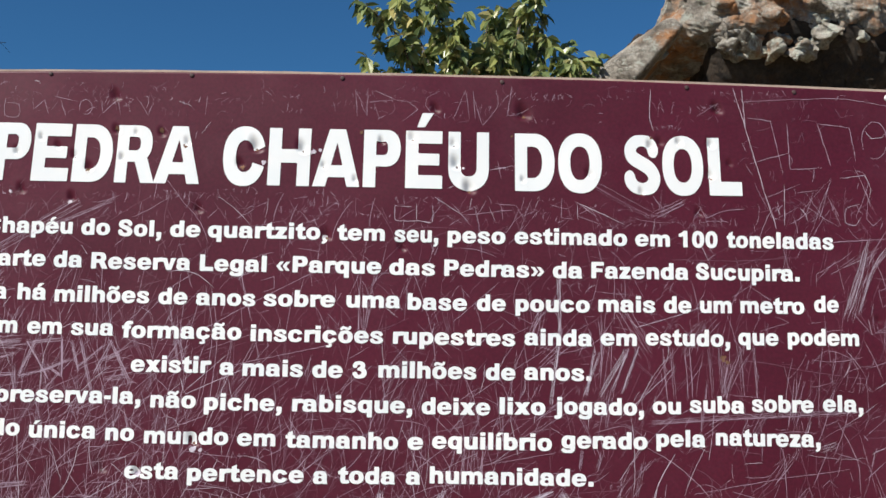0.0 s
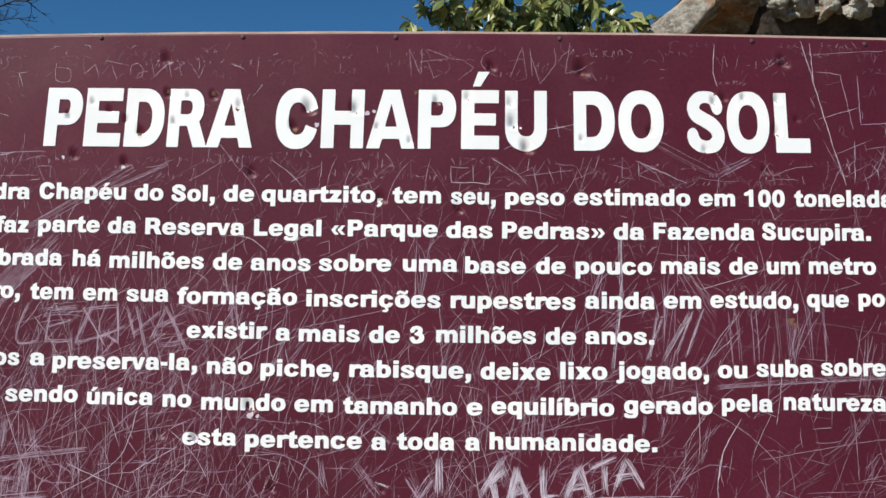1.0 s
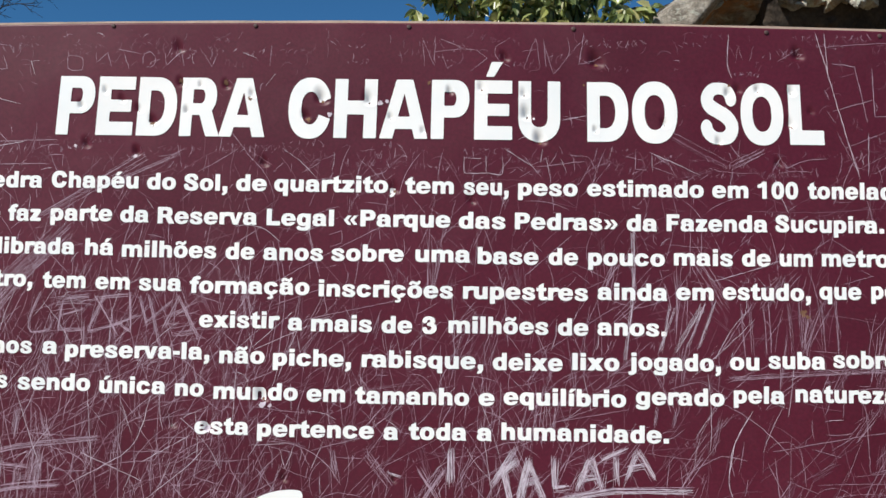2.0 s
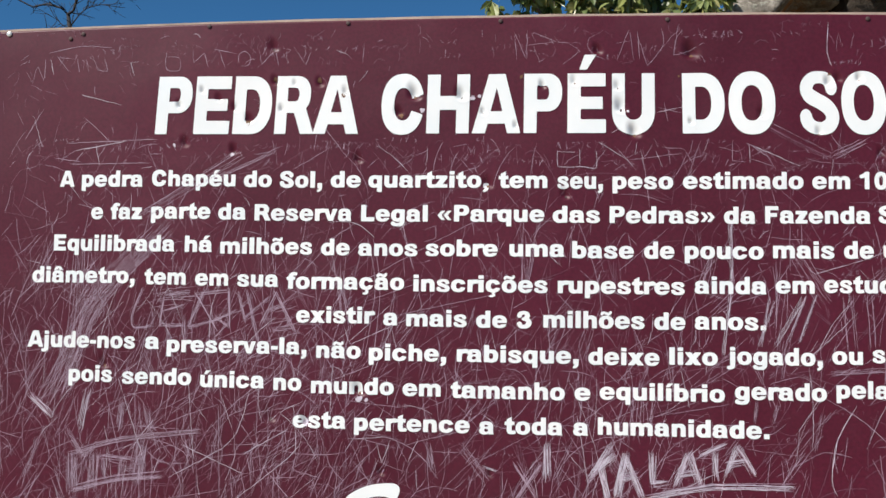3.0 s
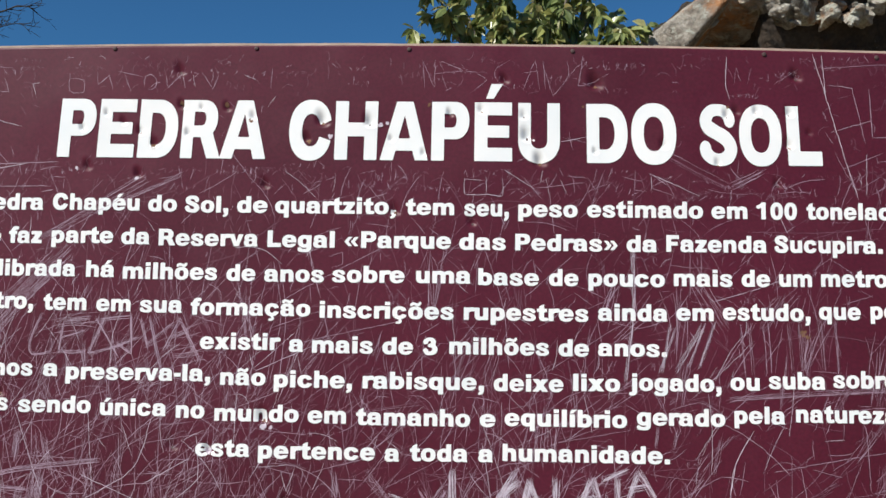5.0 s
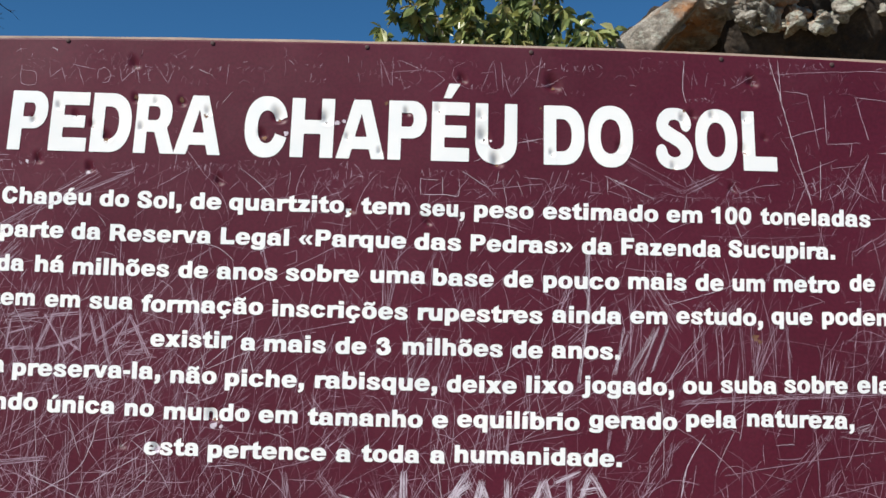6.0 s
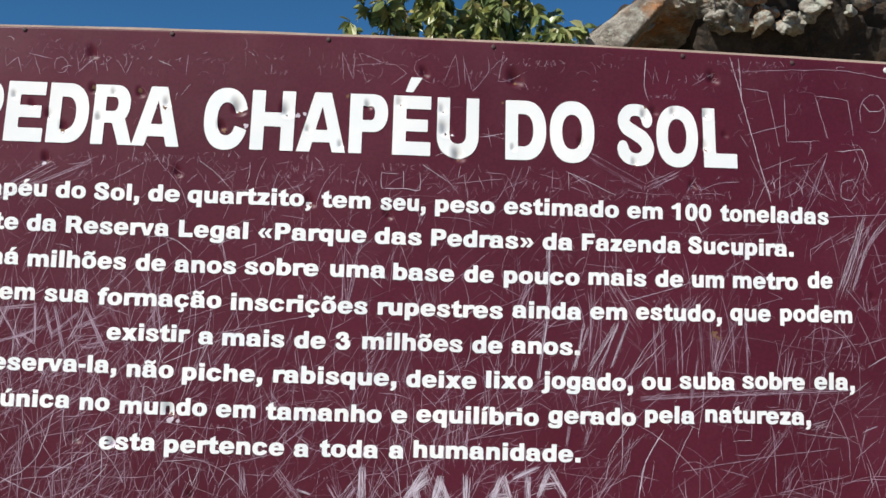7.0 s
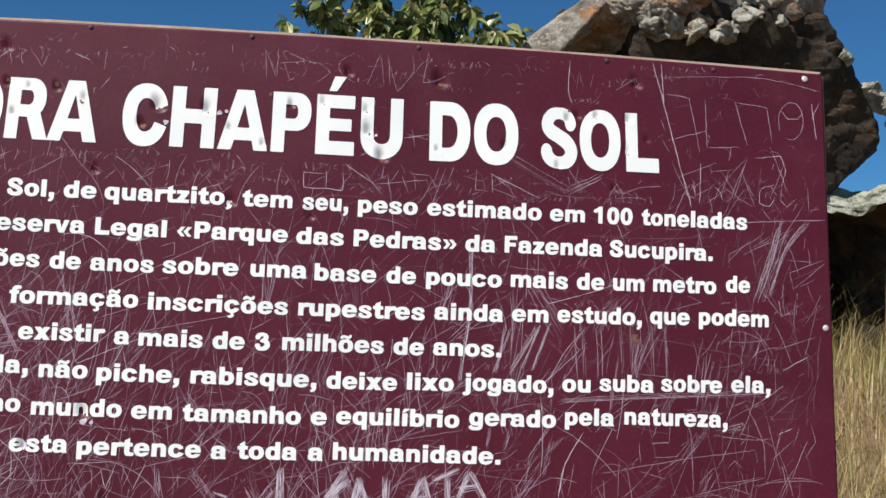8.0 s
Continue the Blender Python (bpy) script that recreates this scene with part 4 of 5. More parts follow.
for mark in (((0.151, 0.003), (0.181, 0.017)), ((0.127, -0.013), (0.181, -0.047)), ((0.165, -0.029), (0.194, -0.064)), ((0.203, -0.029), (0.210, -0.064)), ((0.230, -0.031), (0.241, -0.059)), ((0.252, -0.029), (0.255, -0.054)), ((0.281, -0.029), (0.297, -0.057)), ((0.181, -0.047), (0.275, -0.034)),
             ((0.364, -0.011), (0.363, -0.048), (0.385, -0.050)), ((0.392, -0.018), (0.429, -0.045)), ((0.392, -0.043), (0.425, -0.025)), ((0.392, -0.018), (0.394, -0.052)), ((0.230, 0.040), (0.278, 0.049)), ((0.244, 0.058), (0.251, 0.024)), ((-0.134, -0.022), (-0.106, -0.017))):
    scratch(MID, 0.0011, 1, 0, *mark)
# large angular marks low at one side
for mark in (((-0.710, -0.288), (-0.730, -0.341), (-0.724, -0.362), (-0.690, -0.354), (-0.690, -0.331)), ((-0.668, -0.300), (-0.676, -0.354), (-0.627, -0.354)), ((-0.668, -0.300), (-0.620, -0.293)), ((-0.672, -0.331), (-0.631, -0.318)), ((-0.593, -0.289), (-0.622, -0.358), (-0.569, -0.343)), ((-0.612, -0.292), (-0.568, -0.362)),
             ((-0.610, -0.297), (-0.544, -0.289)), ((-0.545, -0.287), (-0.542, -0.357), (-0.569, -0.339)), ((-0.581, -0.348), (-0.529, -0.324)), ((-0.513, -0.289), (-0.488, -0.384)), ((-0.467, -0.300), (-0.518, -0.343)), ((-0.455, -0.290), (-0.485, -0.352)), ((-0.458, -0.290), (-0.417, -0.367)), ((-0.473, -0.328), (-0.438, -0.314)), ((-0.530, -0.291), (-0.513, -0.347))):
    scratch(MID, 0.0014, 3, 0.0025, *mark)
# long strokes across the middle lines
for mark in (((-0.328, -0.354), (-0.316, -0.384), (-0.181, -0.322)), ((-0.321, -0.382), (-0.244, -0.311)), ((-0.362, -0.162), (-0.333, -0.160), (-0.304, -0.167), (-0.275, -0.190)), ((-0.309, -0.162), (-0.361, -0.195)), ((-0.330, -0.289), (-0.204, -0.218), (-0.088, -0.156)), ((-0.188, -0.176), (-0.165, -0.168), (-0.164, -0.190), (-0.185, -0.197)), ((-0.230, -0.330), (-0.058, -0.291)),
             ((-0.021, -0.291), (-0.028, -0.332)), ((0.091, -0.156), (0.107, -0.197), (0.129, -0.271), (0.139, -0.371)), ((-0.290, -0.186), (-0.273, -0.279), (-0.289, -0.405)), ((-0.280, -0.186), (-0.264, -0.279), (-0.273, -0.404))):
    scratch(MID, 0.0011, 1, 0, *mark)
for mark in (((0.287, -0.162), (0.276, -0.200), (0.289, -0.244)), ((0.166, -0.245), (0.251, -0.169)), ((0.317, -0.284), (0.370, -0.297), (0.428, -0.276), (0.459, -0.235)), ((0.490, -0.235), (0.503, -0.248), (0.590, -0.221), (0.643, -0.198)), ((0.461, -0.154), (0.461, -0.244)), ((0.481, -0.154), (0.481, -0.235)), ((0.206, -0.378), (0.331, -0.295)), ((0.572, -0.284), (0.509, -0.382))):
    scratch(MID, 0.0011, 1, 0, *mark)
for mark in (((0.357, -0.154), (0.360, -0.259), (0.345, -0.393)), ((0.434, -0.294), (0.405, -0.375)), ((0.485, -0.289), (0.435, -0.374)), ((0.504, -0.284), (0.474, -0.369)), ((0.423, -0.290), (0.409, -0.375)), ((0.489, -0.287), (0.457, -0.365))):
    scratch(BRIGHT, 0.0010, 3, 0.003, *mark)


# deep hatched marks under the text
for mark in ( ((0.04, -0.554), (0.042, -0.614)), ((0.153, -0.551), (0.115, -0.614)), ((0.132, -0.583), (0.149, -0.648)), ((0.125, -0.598), (0.157, -0.572)), ((0.178, -0.568), (0.161, -0.642)), ((0.178, -0.568), (0.207, -0.64)), ((0.164, -0.61), (0.196, -0.602)), ((0.224, -0.566), (0.224, -0.619), (0.249, -0.615)), ((0.287, -0.564), (0.263, -0.618)), ((0.287, -0.564), (0.305, -0.616)), ((0.27, -0.6), (0.298, -0.595)), ((0.308, -0.567), (0.35, -0.548)), ((0.329, -0.56), (0.333, -0.605)), ((0.367, -0.548), (0.35, -0.597)), ((0.367, -0.548), (0.395, -0.596)), ((0.353, -0.58), (0.385, -0.575)) ):
    scratch(BRIGHT, 0.0015, 9, 0.0055, *mark)
scratch(BRIGHT, 0.0014, 8, 0.006, *((0.217, -0.643), (0.322, -0.621), (0.461, -0.618)))
scratch(MID, 0.0013, 4, 0.004, *((-0.018, -0.588), (0.023, -0.647)))
# thin angular marks over the heading
for mark in ( ((-0.025, 0.189), (-0.021, 0.138)), ((-0.025, 0.189), (-0.003, 0.139), (-0.002, 0.193)), ((-0.006, 0.164), (0.05, 0.171), (0.009, 0.189)), ((0.01, 0.163), (0.021, 0.134)), ((0.054, 0.169), (0.074, 0.168), (0.093, 0.153), (0.064, 0.129)), ((0.135, 0.191), (0.11, 0.175), (0.108, 0.16), (0.119, 0.146), (0.138, 0.137)), ((0.16, 0.136), (0.182, 0.191), (0.19, 0.136)), ((0.158, 0.167), (0.186, 0.171)), ((0.196, 0.19), (0.201, 0.137)), ((0.196, 0.182), (0.215, 0.125), (0.242, 0.16), (0.24, 0.193)), ((0.269, 0.201), (0.261, 0.144), (0.289, 0.152), (0.315, 0.166)) ):
    scratch(MID, 0.0009, 1, 0, *mark)


def idle_scratches():
    """Aimless scratches all over the sheet, densest low down."""
    rng = random.Random(77)

    def one(u, v, length, angle, curl, width, store):
        pts = [(u, v)]
        for _ in range(4):
            u, v = u + math.cos(angle) * length / 4, v + math.sin(angle) * length / 4
            angle += curl
            pts.append((u, v))
        if all(left_edge(q) + 0.01 < p < right_edge(q) - 0.01 and -1.15 < q < top_edge(p) - 0.01 for p, q in pts):
            if rng.random() < 0.1 or not any(-0.71 < p < 0.71 and -0.01 < q < 0.125 for p, q in pts):
                ribbon(store, pts, width, 0.0005)

    def pick(bright, mid):
        r = rng.random()
        return BRIGHT if r < bright else MID if r < bright + mid else FAINT

    for _ in range(2300):  # lower part
        u, v = rng.uniform(-1, 1), -0.40 - 0.5 * rng.random()
        if u > 0.35 and rng.random() < 0.5:
            continue
        steep = rng.gauss(1.35, 0.45) if rng.random() < 0.6 else rng.gauss(0.5, 0.6)
        one(u, v, rng.choice((0.03, 0.05, 0.07, 0.10, 0.14)) * rng.uniform(0.7, 1.2), steep, rng.gauss(0, 0.07) if rng.random() < 0.8 else rng.gauss(0, 0.3), rng.uniform(0.0005, 0.0010), pick(0.07, 0.5))
    for _ in range(650):  # low at one side
        u, v = rng.uniform(-1.02, -0.3), rng.uniform(-0.8, -0.25)
        one(u, v, rng.uniform(0.03, 0.13), rng.gauss(1.25, 0.5), rng.gauss(0, 0.06), rng.uniform(0.0004, 0.0009), pick(0.04, 0.5))
    for _ in range(1500):  # between the lines of text
        u, v = rng.uniform(-1, 1), rng.uniform(-0.45, -0.02)
        one(u, v, rng.choice((0.015, 0.03, 0.05, 0.08)) * rng.uniform(0.7, 1.2), rng.gauss(1.2, 0.7), rng.gauss(0, 0.09), rng.uniform(0.0005, 0.0009), pick(0.03, 0.36))
    for _ in range(420):  # round the heading
        u, v = rng.uniform(-1, 1), rng.uniform(-0.07, 0.2)
        one(u, v, rng.uniform(0.008, 0.03), rng.gauss(1.2, 0.8), rng.gauss(0, 0.25), rng.uniform(0.0005, 0.0009), pick(0.02, 0.2))
    for _ in range(170):  # faint rows of scribble that nobody can read
        u, v = rng.uniform(-0.95, 0.85), rng.choice((rng.uniform(0.12, 0.19), rng.uniform(-0.07, -0.01), rng.uniform(-0.6, -0.1)))
        h, store = rng.uniform(0.008, 0.02), MID if rng.random() < 0.4 else FAINT
        for k in range(rng.randint(3, 8)):
            pts = [(u + rng.uniform(0, h * 0.7), v + rng.uniform(0, h)) for _ in range(rng.randint(2, 4))]
            if all(p < 0.97 for p, _ in pts):
                ribbon(store, pts, 0.0007, 0.0005)
            u += h * 0.8
    for _ in range(95):  # sheaves of parallel scratches
        u, v, a, n = rng.uniform(-0.95, 0.9), rng.uniform(-0.8, -0.25), rng.gauss(1.3, 0.5), rng.randint(3, 8)
        ln, store = rng.uniform(0.05, 0.13), MID if rng.random() < 0.6 else FAINT
        for k in range(n):
            one(u + rng.gauss(0, 0.007), v + rng.gauss(0, 0.01), ln * rng.uniform(0.6, 1), a + rng.gauss(0, 0.06), rng.gauss(0, 0.05), rng.uniform(0.0005, 0.001), store)


idle_scratches()
for name, store, mat, label in (("scratching", BRIGHT, SCRATCH_BRIGHT, "deep scratches down to bare metal"), ("scratching", MID, SCRATCH_MID, "scratches through the paint"), ("scratching", FAINT, SCRATCH_FAINT, "faint scratches in the paint")):
    verts, faces = [], []
    for line in store:
        n = len(verts)
        verts += line
        faces += [(n + 2 * k + 1, n + 2 * k + 3, n + 2 * k + 2, n + 2 * k) for k in range(len(line) // 2 - 1)]
    tagged(part(name, mesh_from(name, verts, faces, mat), None, sign, label), kind="stuff")


def chip(u, v, r, mat, seed):
    """A ragged spot where paint has flaked off."""
    rng = random.Random(seed)
    rim = [(u + math.cos(a) * r * k, v + math.sin(a) * r * k) for a, k in ((2 * math.pi * n / 14, rng.uniform(0.45, 1.0)) for n in range(14))]
    verts = [(p, surf(p, q) - 0.0011, BASE + q) for p, q in [(u, v), *rim]]
    part("paint_chip", mesh_from("paint_chip", verts, [(0, k + 1, (k + 1) % 14 + 1) for k in range(14)], mat), None, sign)


chip(0.659, -0.302, 0.008, RUST, 1)
chip(0.667, -0.309, 0.005, RUST, 2)
for k, (u, v, r) in enumerate(((-0.660, -0.018, 0.004), (-0.548, -0.036, 0.005), (-0.298, -0.482, 0.008), (-0.285, -0.484, 0.005), (-0.395, -0.527, 0.008), (-0.100, 0.068, 0.006), (-0.088, 0.071, 0.005), (-0.193, 0.045, 0.006), (0.180, 0.042, 0.003))):
    chip(u, v, r, SCRATCH_BRIGHT, 10 + k)
for k, (u, v, r) in enumerate(((-0.470, 0.106, 0.006), (-0.386, 0.104, 0.006), (-0.340, 0.074, 0.006), (-0.520, 0.024, 0.006), (-0.012, 0.107, 0.005), (0.530, 0.106, 0.004), (-0.232, 0.036, 0.006), (0.642, 0.030, 0.004), (0.27, 0.105, 0.003))):
    chip(u, v, r, RUST, 40 + k)

for k, (u, v, r, depth) in enumerate(DENTS):
    chip(u, v - 0.1 * r, 0.20 * r, DARK_NAIL if k % 3 else RUST, 100 + k)

# ---- the boulder behind ----
def blend(points, s):
    for (a, x), (b, y) in zip(points, points[1:]):
        if s <= b:
            k = (s - a) / (b - a)
            return x + (y - x) * k
    return points[-1][1]


def rough_shift(p, amount, seed):
    """Blocks that stand in and out, with cracks between them, over a slow swell."""
    q = Vector(p) + Vector((seed, seed * 2, seed * 3))
    warp = q + Vector((noise.noise(q * 3), noise.noise(q * 3 + Vector((5, 5, 5))), noise.noise(q * 3 + Vector((9, 1, 4))))) * 0.10
    out = noise.noise(q * 1.5) * 0.9
    for scale, part_ in ((Vector((1.7, 1.7, 2.2)), 0.8), (Vector((4.4, 4.4, 4.8)), 0.26)):
        d, cells = noise.voronoi(warp * scale)
        out += part_ * noise.noise(cells[0] * 3.7) * 1.5
        out -= part_ * 0.4 * max(0, 0.10 - (d[1] - d[0])) / 0.10
    return amount * (out + noise.fractal(q * 6, 0.8, 2.2, 5) * 0.5)


def overhang(name, cx, cy, rx, ry, top, foot, ridge, neck, amount, seed, mat, label, nt=400, ns=250, below=None):
    """A rock that stands out over its own foot: ridge is the height of its lower rim, neck how far it draws in below."""
    verts, faces = [], []
    for j in range(ns + 1):
        s = j / ns
        for i in range(nt):
            a = 2 * math.pi * i / nt
            c, sn = math.cos(a), math.sin(a)
            edge = ridge + 0.06 * noise.noise(Vector((c * 6, sn * 6, seed))) + 0.05 * noise.noise(Vector((c * 15, sn * 15, seed)))
            if s <= 0.5:
                k = s / 0.5
                r = blend([(0, 0.0), (0.25, 0.52), (0.5, 0.80), (0.8, 0.97), (1, 1.0)], k)
                z = top + (edge - top) * blend([(0, 0), (0.25, 0.06), (0.5, 0.26), (0.8, 0.68), (1, 1)], k)
            else:
                k = (s - 0.5) / 0.5
                r = 1 + (neck - 1) * blend([(0, 0), (0.12, 0.25), (0.3, 0.62), (0.55, 0.88), (1, 1)], k)
                z = edge + (foot - edge) * blend([(0, 0), (0.12, -0.03), (0.3, 0.02), (0.55, 0.34), (1, 1)], k)
            x, y = cx + r * rx * c, cy + r * ry * sn
            d = rough_shift((x, y, z), amount, seed)
            if s > 0.53:
                d *= 0.5
            verts.append((x + d * c, y + d * sn, z + d * (0.5 if s < 0.4 else 0.1)))
    for j in range(ns):
        for i in range(nt):
            k = (i + 1) % nt
            faces.append((j * nt + i, (j + 1) * nt + i, (j + 1) * nt + k, j * nt + k))
    faces.append(tuple(range(ns * nt, ns * nt + nt)))
    me = mesh_from(name, verts, faces, mat, False)
    # underside and foot get a darker stone, with the overhang's shade in its colour
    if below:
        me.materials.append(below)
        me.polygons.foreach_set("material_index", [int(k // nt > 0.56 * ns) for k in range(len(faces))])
    tagged(new(name, me), label, "rock")


def block(out, centre, planes, amount, seed, nt=120, ns=80, sharp=16, grain=1.0):
    """Adds a rough convex block to out = (verts, faces): planes are (normal, point) pairs that bound it, its edges a little worn."""
    c = Vector(centre)
    cuts = []
    for n, p in planes:
        n = Vector(n).normalized()
        cuts.append((n, n.dot(Vector(p) - c)))
    verts, faces = out
    first = len(verts)
    for j in range(ns + 1):
        b = math.pi * (j + 0.02) / (ns + 0.04)
        for i in range(nt):
            a = 2 * math.pi * i / nt
            d = Vector((math.sin(b) * math.cos(a), math.sin(b) * math.sin(a), math.cos(b)))
            r = sum((max(0, n.dot(d)) / h) ** sharp for n, h in cuts) ** (-1 / sharp)
            p = c + d * r
            verts.append(tuple(p + d * rough_shift(p * grain, amount, seed)))
    for j in range(ns):
        for i in range(nt):
            k = (i + 1) % nt
            faces.append((first + j * nt + i, first + (j + 1) * nt + i, first + (j + 1) * nt + k, first + j * nt + k))
    faces.append(tuple(first + i for i in range(nt)))
    faces.append(tuple(first + ns * nt + i for i in reversed(range(nt))))


def turned_box(out, centre, half, turn, amount, seed, nt=70, ns=46):
    """A loose-looking knob of rock with its six sides and a few broken corners."""
    rng = random.Random(seed)
    m = Euler(turn).to_matrix()
    c = Vector(centre)
    planes = []
    for axis in range(3):
        for s in (1, -1):
            n = m.col[axis] * s
            planes.append((n, c + n * half[axis]))
    for _ in range(5):
        n = Vector((rng.uniform(-1, 1), rng.uniform(-1, 0.3), rng.uniform(-1, 1))).normalized()
        planes.append((n, c + n * (min(half) * rng.uniform(0.95, 1.25))))
    block(out, centre, planes, amount, seed, nt, ns, 14, 2.6)


def boulder():
    """A leaning slab at one side, a cap over a deep hollow, hanging knobs at its lip, and an undercut shoulder."""
    out, kinds = ([], []), []

    def made_of(kind):
        kinds.extend([kind] * (len(out[1]) - len(kinds)))

    # cap
    block(out, (2.1, 4.9, 3.95), [((0.02, -1, 0.16), (2.0, 3.90, 3.70)), ((0.0, -0.30, -0.95), (2.0, 3.9, 3.60)), ((-0.93, 0.12, 0.28), (1.37, 4.1, 3.62)), ((1, -0.12, 0.04), (3.04, 4.2, 3.6)),
                                   ((-0.1, -0.3, 0.95), (2.0, 4.4, 4.42)), ((0, 1, 0), (2, 6.0, 4)), ((-0.62, -0.75, 0.20), (1.50, 3.98, 3.7)), ((0.80, -0.58, -0.15), (2.70, 3.95, 3.6))], 0.055, 3, 420, 240, 16, 1.5)
    # leaning slab
    block(out, (1.15, 4.7, 3.25), [((-0.60, -0.05, 0.80), (1.12, 4.1, 3.45)), ((-0.30, -0.95, 0.10), (1.15, 3.95, 3.3)), ((0.75, -0.05, -0.64), (1.25, 3.95, 3.28)), ((0, 0, -1), (1.0, 4.5, 2.2)),
                                   ((0, 1, 0), (1.2, 5.8, 3)), ((-1, 0, 0.1), (0.62, 4.5, 2.9)), ((0.6, -0.1, 0.8), (1.45, 4.2, 3.70))], 0.028, 8, 320, 240, 16)
    made_of(0)
    # lip along the hollow, from the slab up to the cap
    turned_box(out, (1.42, 4.08, 3.48), (0.028, 0.20, 0.20), (0.0, 0.72, 0.1), 0.016, 5, 110, 80)
    turned_box(out, (1.58, 4.06, 3.64), (0.028, 0.20, 0.11), (0.1, 1.0, 0.1), 0.016, 6, 90, 70)
    made_of(2)
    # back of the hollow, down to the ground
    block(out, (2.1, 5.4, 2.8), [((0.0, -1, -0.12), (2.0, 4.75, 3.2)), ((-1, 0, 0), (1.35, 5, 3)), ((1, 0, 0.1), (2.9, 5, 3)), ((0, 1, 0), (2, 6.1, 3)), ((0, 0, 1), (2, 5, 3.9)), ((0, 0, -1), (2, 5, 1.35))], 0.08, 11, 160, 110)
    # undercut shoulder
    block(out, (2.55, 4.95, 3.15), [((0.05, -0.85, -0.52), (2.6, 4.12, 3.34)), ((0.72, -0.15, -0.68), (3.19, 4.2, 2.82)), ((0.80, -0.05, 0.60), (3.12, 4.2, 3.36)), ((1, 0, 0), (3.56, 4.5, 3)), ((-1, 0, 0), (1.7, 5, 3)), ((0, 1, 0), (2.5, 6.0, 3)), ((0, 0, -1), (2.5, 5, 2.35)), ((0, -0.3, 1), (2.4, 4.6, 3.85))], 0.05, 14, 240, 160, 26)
    # hollow back and shoulder: their shade is mixed into the stone colour
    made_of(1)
    rng = random.Random(9)
    for k in range(30):
        x = 1.77 + 0.68 * (k % 15) / 14 + rng.uniform(-0.02, 0.02)
        foot = blend([(1.7, 3.47), (1.80, 3.42), (2.0, 3.45), (2.2, 3.43), (2.3, 3.50), (2.5, 3.62)], x)
        half = (rng.uniform(0.04, 0.085), rng.uniform(0.14, 0.24), rng.uniform(0.025, 0.055))
        turned_box(out, (x, 3.985 + rng.uniform(-0.05, 0.06), foot + half[2] + (0.0 if k < 15 else rng.uniform(0.05, 0.13))), half, (rng.uniform(-0.3, 0.4), rng.uniform(-0.6, 0.6), rng.uniform(-0.5, 0.5)), 0.026, 80 + k, 60, 40)
    for k, (centre, half, turn) in enumerate((((2.56, 3.96, 3.56), (0.045, 0.10, 0.03), (0.3, 0.5, 0.4)), ((3.03, 4.12, 3.42), (0.06, 0.10, 0.035), (0.2, 0.5, 0.3)), ((3.22, 4.16, 3.26), (0.07, 0.12, 0.035), (0.1, 0.7, 0.2)), ((3.34, 4.20, 3.17), (0.06, 0.12, 0.05), (0.4, 0.5, 0.6)), ((3.43, 4.24, 3.10), (0.06, 0.12, 0.05), (0.1, 0.3, 0.2)))):
        turned_box(out, centre, half, turn, 0.02, 40 + k)
    made_of(2)
    for k, (centre, half, turn) in enumerate((((2.00, 3.94, 3.67), (0.20, 0.16, 0.05), (0.25, 0.1, 0.1)), ((1.74, 3.94, 3.74), (0.13, 0.16, 0.05), (0.3, -0.2, 0.3)), ((2.26, 3.92, 3.75), (0.16, 0.16, 0.05), (0.2, 0.15, -0.3)), ((2.05, 3.90, 3.80), (0.12, 0.14, 0.04), (0.2, -0.2, 0.1)))):
        turned_box(out, centre, half, turn, 0.026, 60 + k)
    made_of(0)
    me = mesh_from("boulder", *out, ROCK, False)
    me.materials.append(SHADED_ROCK)
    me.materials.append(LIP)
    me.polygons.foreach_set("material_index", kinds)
    tagged(new("boulder", me), "huge overhanging grey quartzite boulder with orange stains", "rock")


boulder()
overhang("rock", 4.25, 5.3, 1.35, 1.45, 2.76, 1.1, 2.54, 0.42, 0.115, 7, LEDGE, "flat ledge of quartzite covered in pale lichen, underside coloured dark as shade", 300, 150, SHADED_ROCK)
# pedestal is dark all over: the void's shade is put into its colour
overhang("rock", 3.3, 6.4, 1.3, 0.95, 2.6, 0.9, 2.4, 0.9, 0.09, 17, SHADED_ROCK, "rough rock pedestal under the boulder, its shade put into the colour", 200, 110)
# this rock shares the shade-darkened stone
overhang("rock", -4.85, 5.2, 1.2, 1.1, 3.22, 1.0, 2.8, 0.8, 0.12, 13, SHADED_ROCK, "dark weathered rock among shrubs", 160, 100)

# ---- plants ----
def tube(bm, pts, radii, seg=6):
    rings = []
    for k, p in enumerate(pts):
        d = (Vector(pts[min(k + 1, len(pts) - 1)]) - Vector(pts[max(k - 1, 0)])).normalized()
        a = d.orthogonal().normalized()
        b = d.cross(a)
        rings.append([bm.verts.new(Vector(p) + (a * math.cos(t) + b * math.sin(t)) * radii[k]) for t in (2 * math.pi * n / seg for n in range(seg))])
    for r, s in zip(rings, rings[1:]):
        for n in range(seg):
            bm.faces.new((r[n], r[(n + 1) % seg], s[(n + 1) % seg], s[n]))
    bm.faces.new(rings[-1])


def limb(bm, start, way, length, radius, rng, bend=0.25, steps=7, taper=0.3, lift=0.0):
    pts, radii, p, d = [], [], Vector(start), Vector(way).normalized()
    for k in range(steps + 1):
        pts.append(p.copy())
        radii.append(radius * (1 - (1 - taper) * k / steps))
        d = (d + Vector((rng.uniform(-bend, bend), rng.uniform(-bend, bend), rng.uniform(-bend, bend) + lift))).normalized()
        p = p + d * (length / steps)
    tube(bm, pts, radii)
    return pts


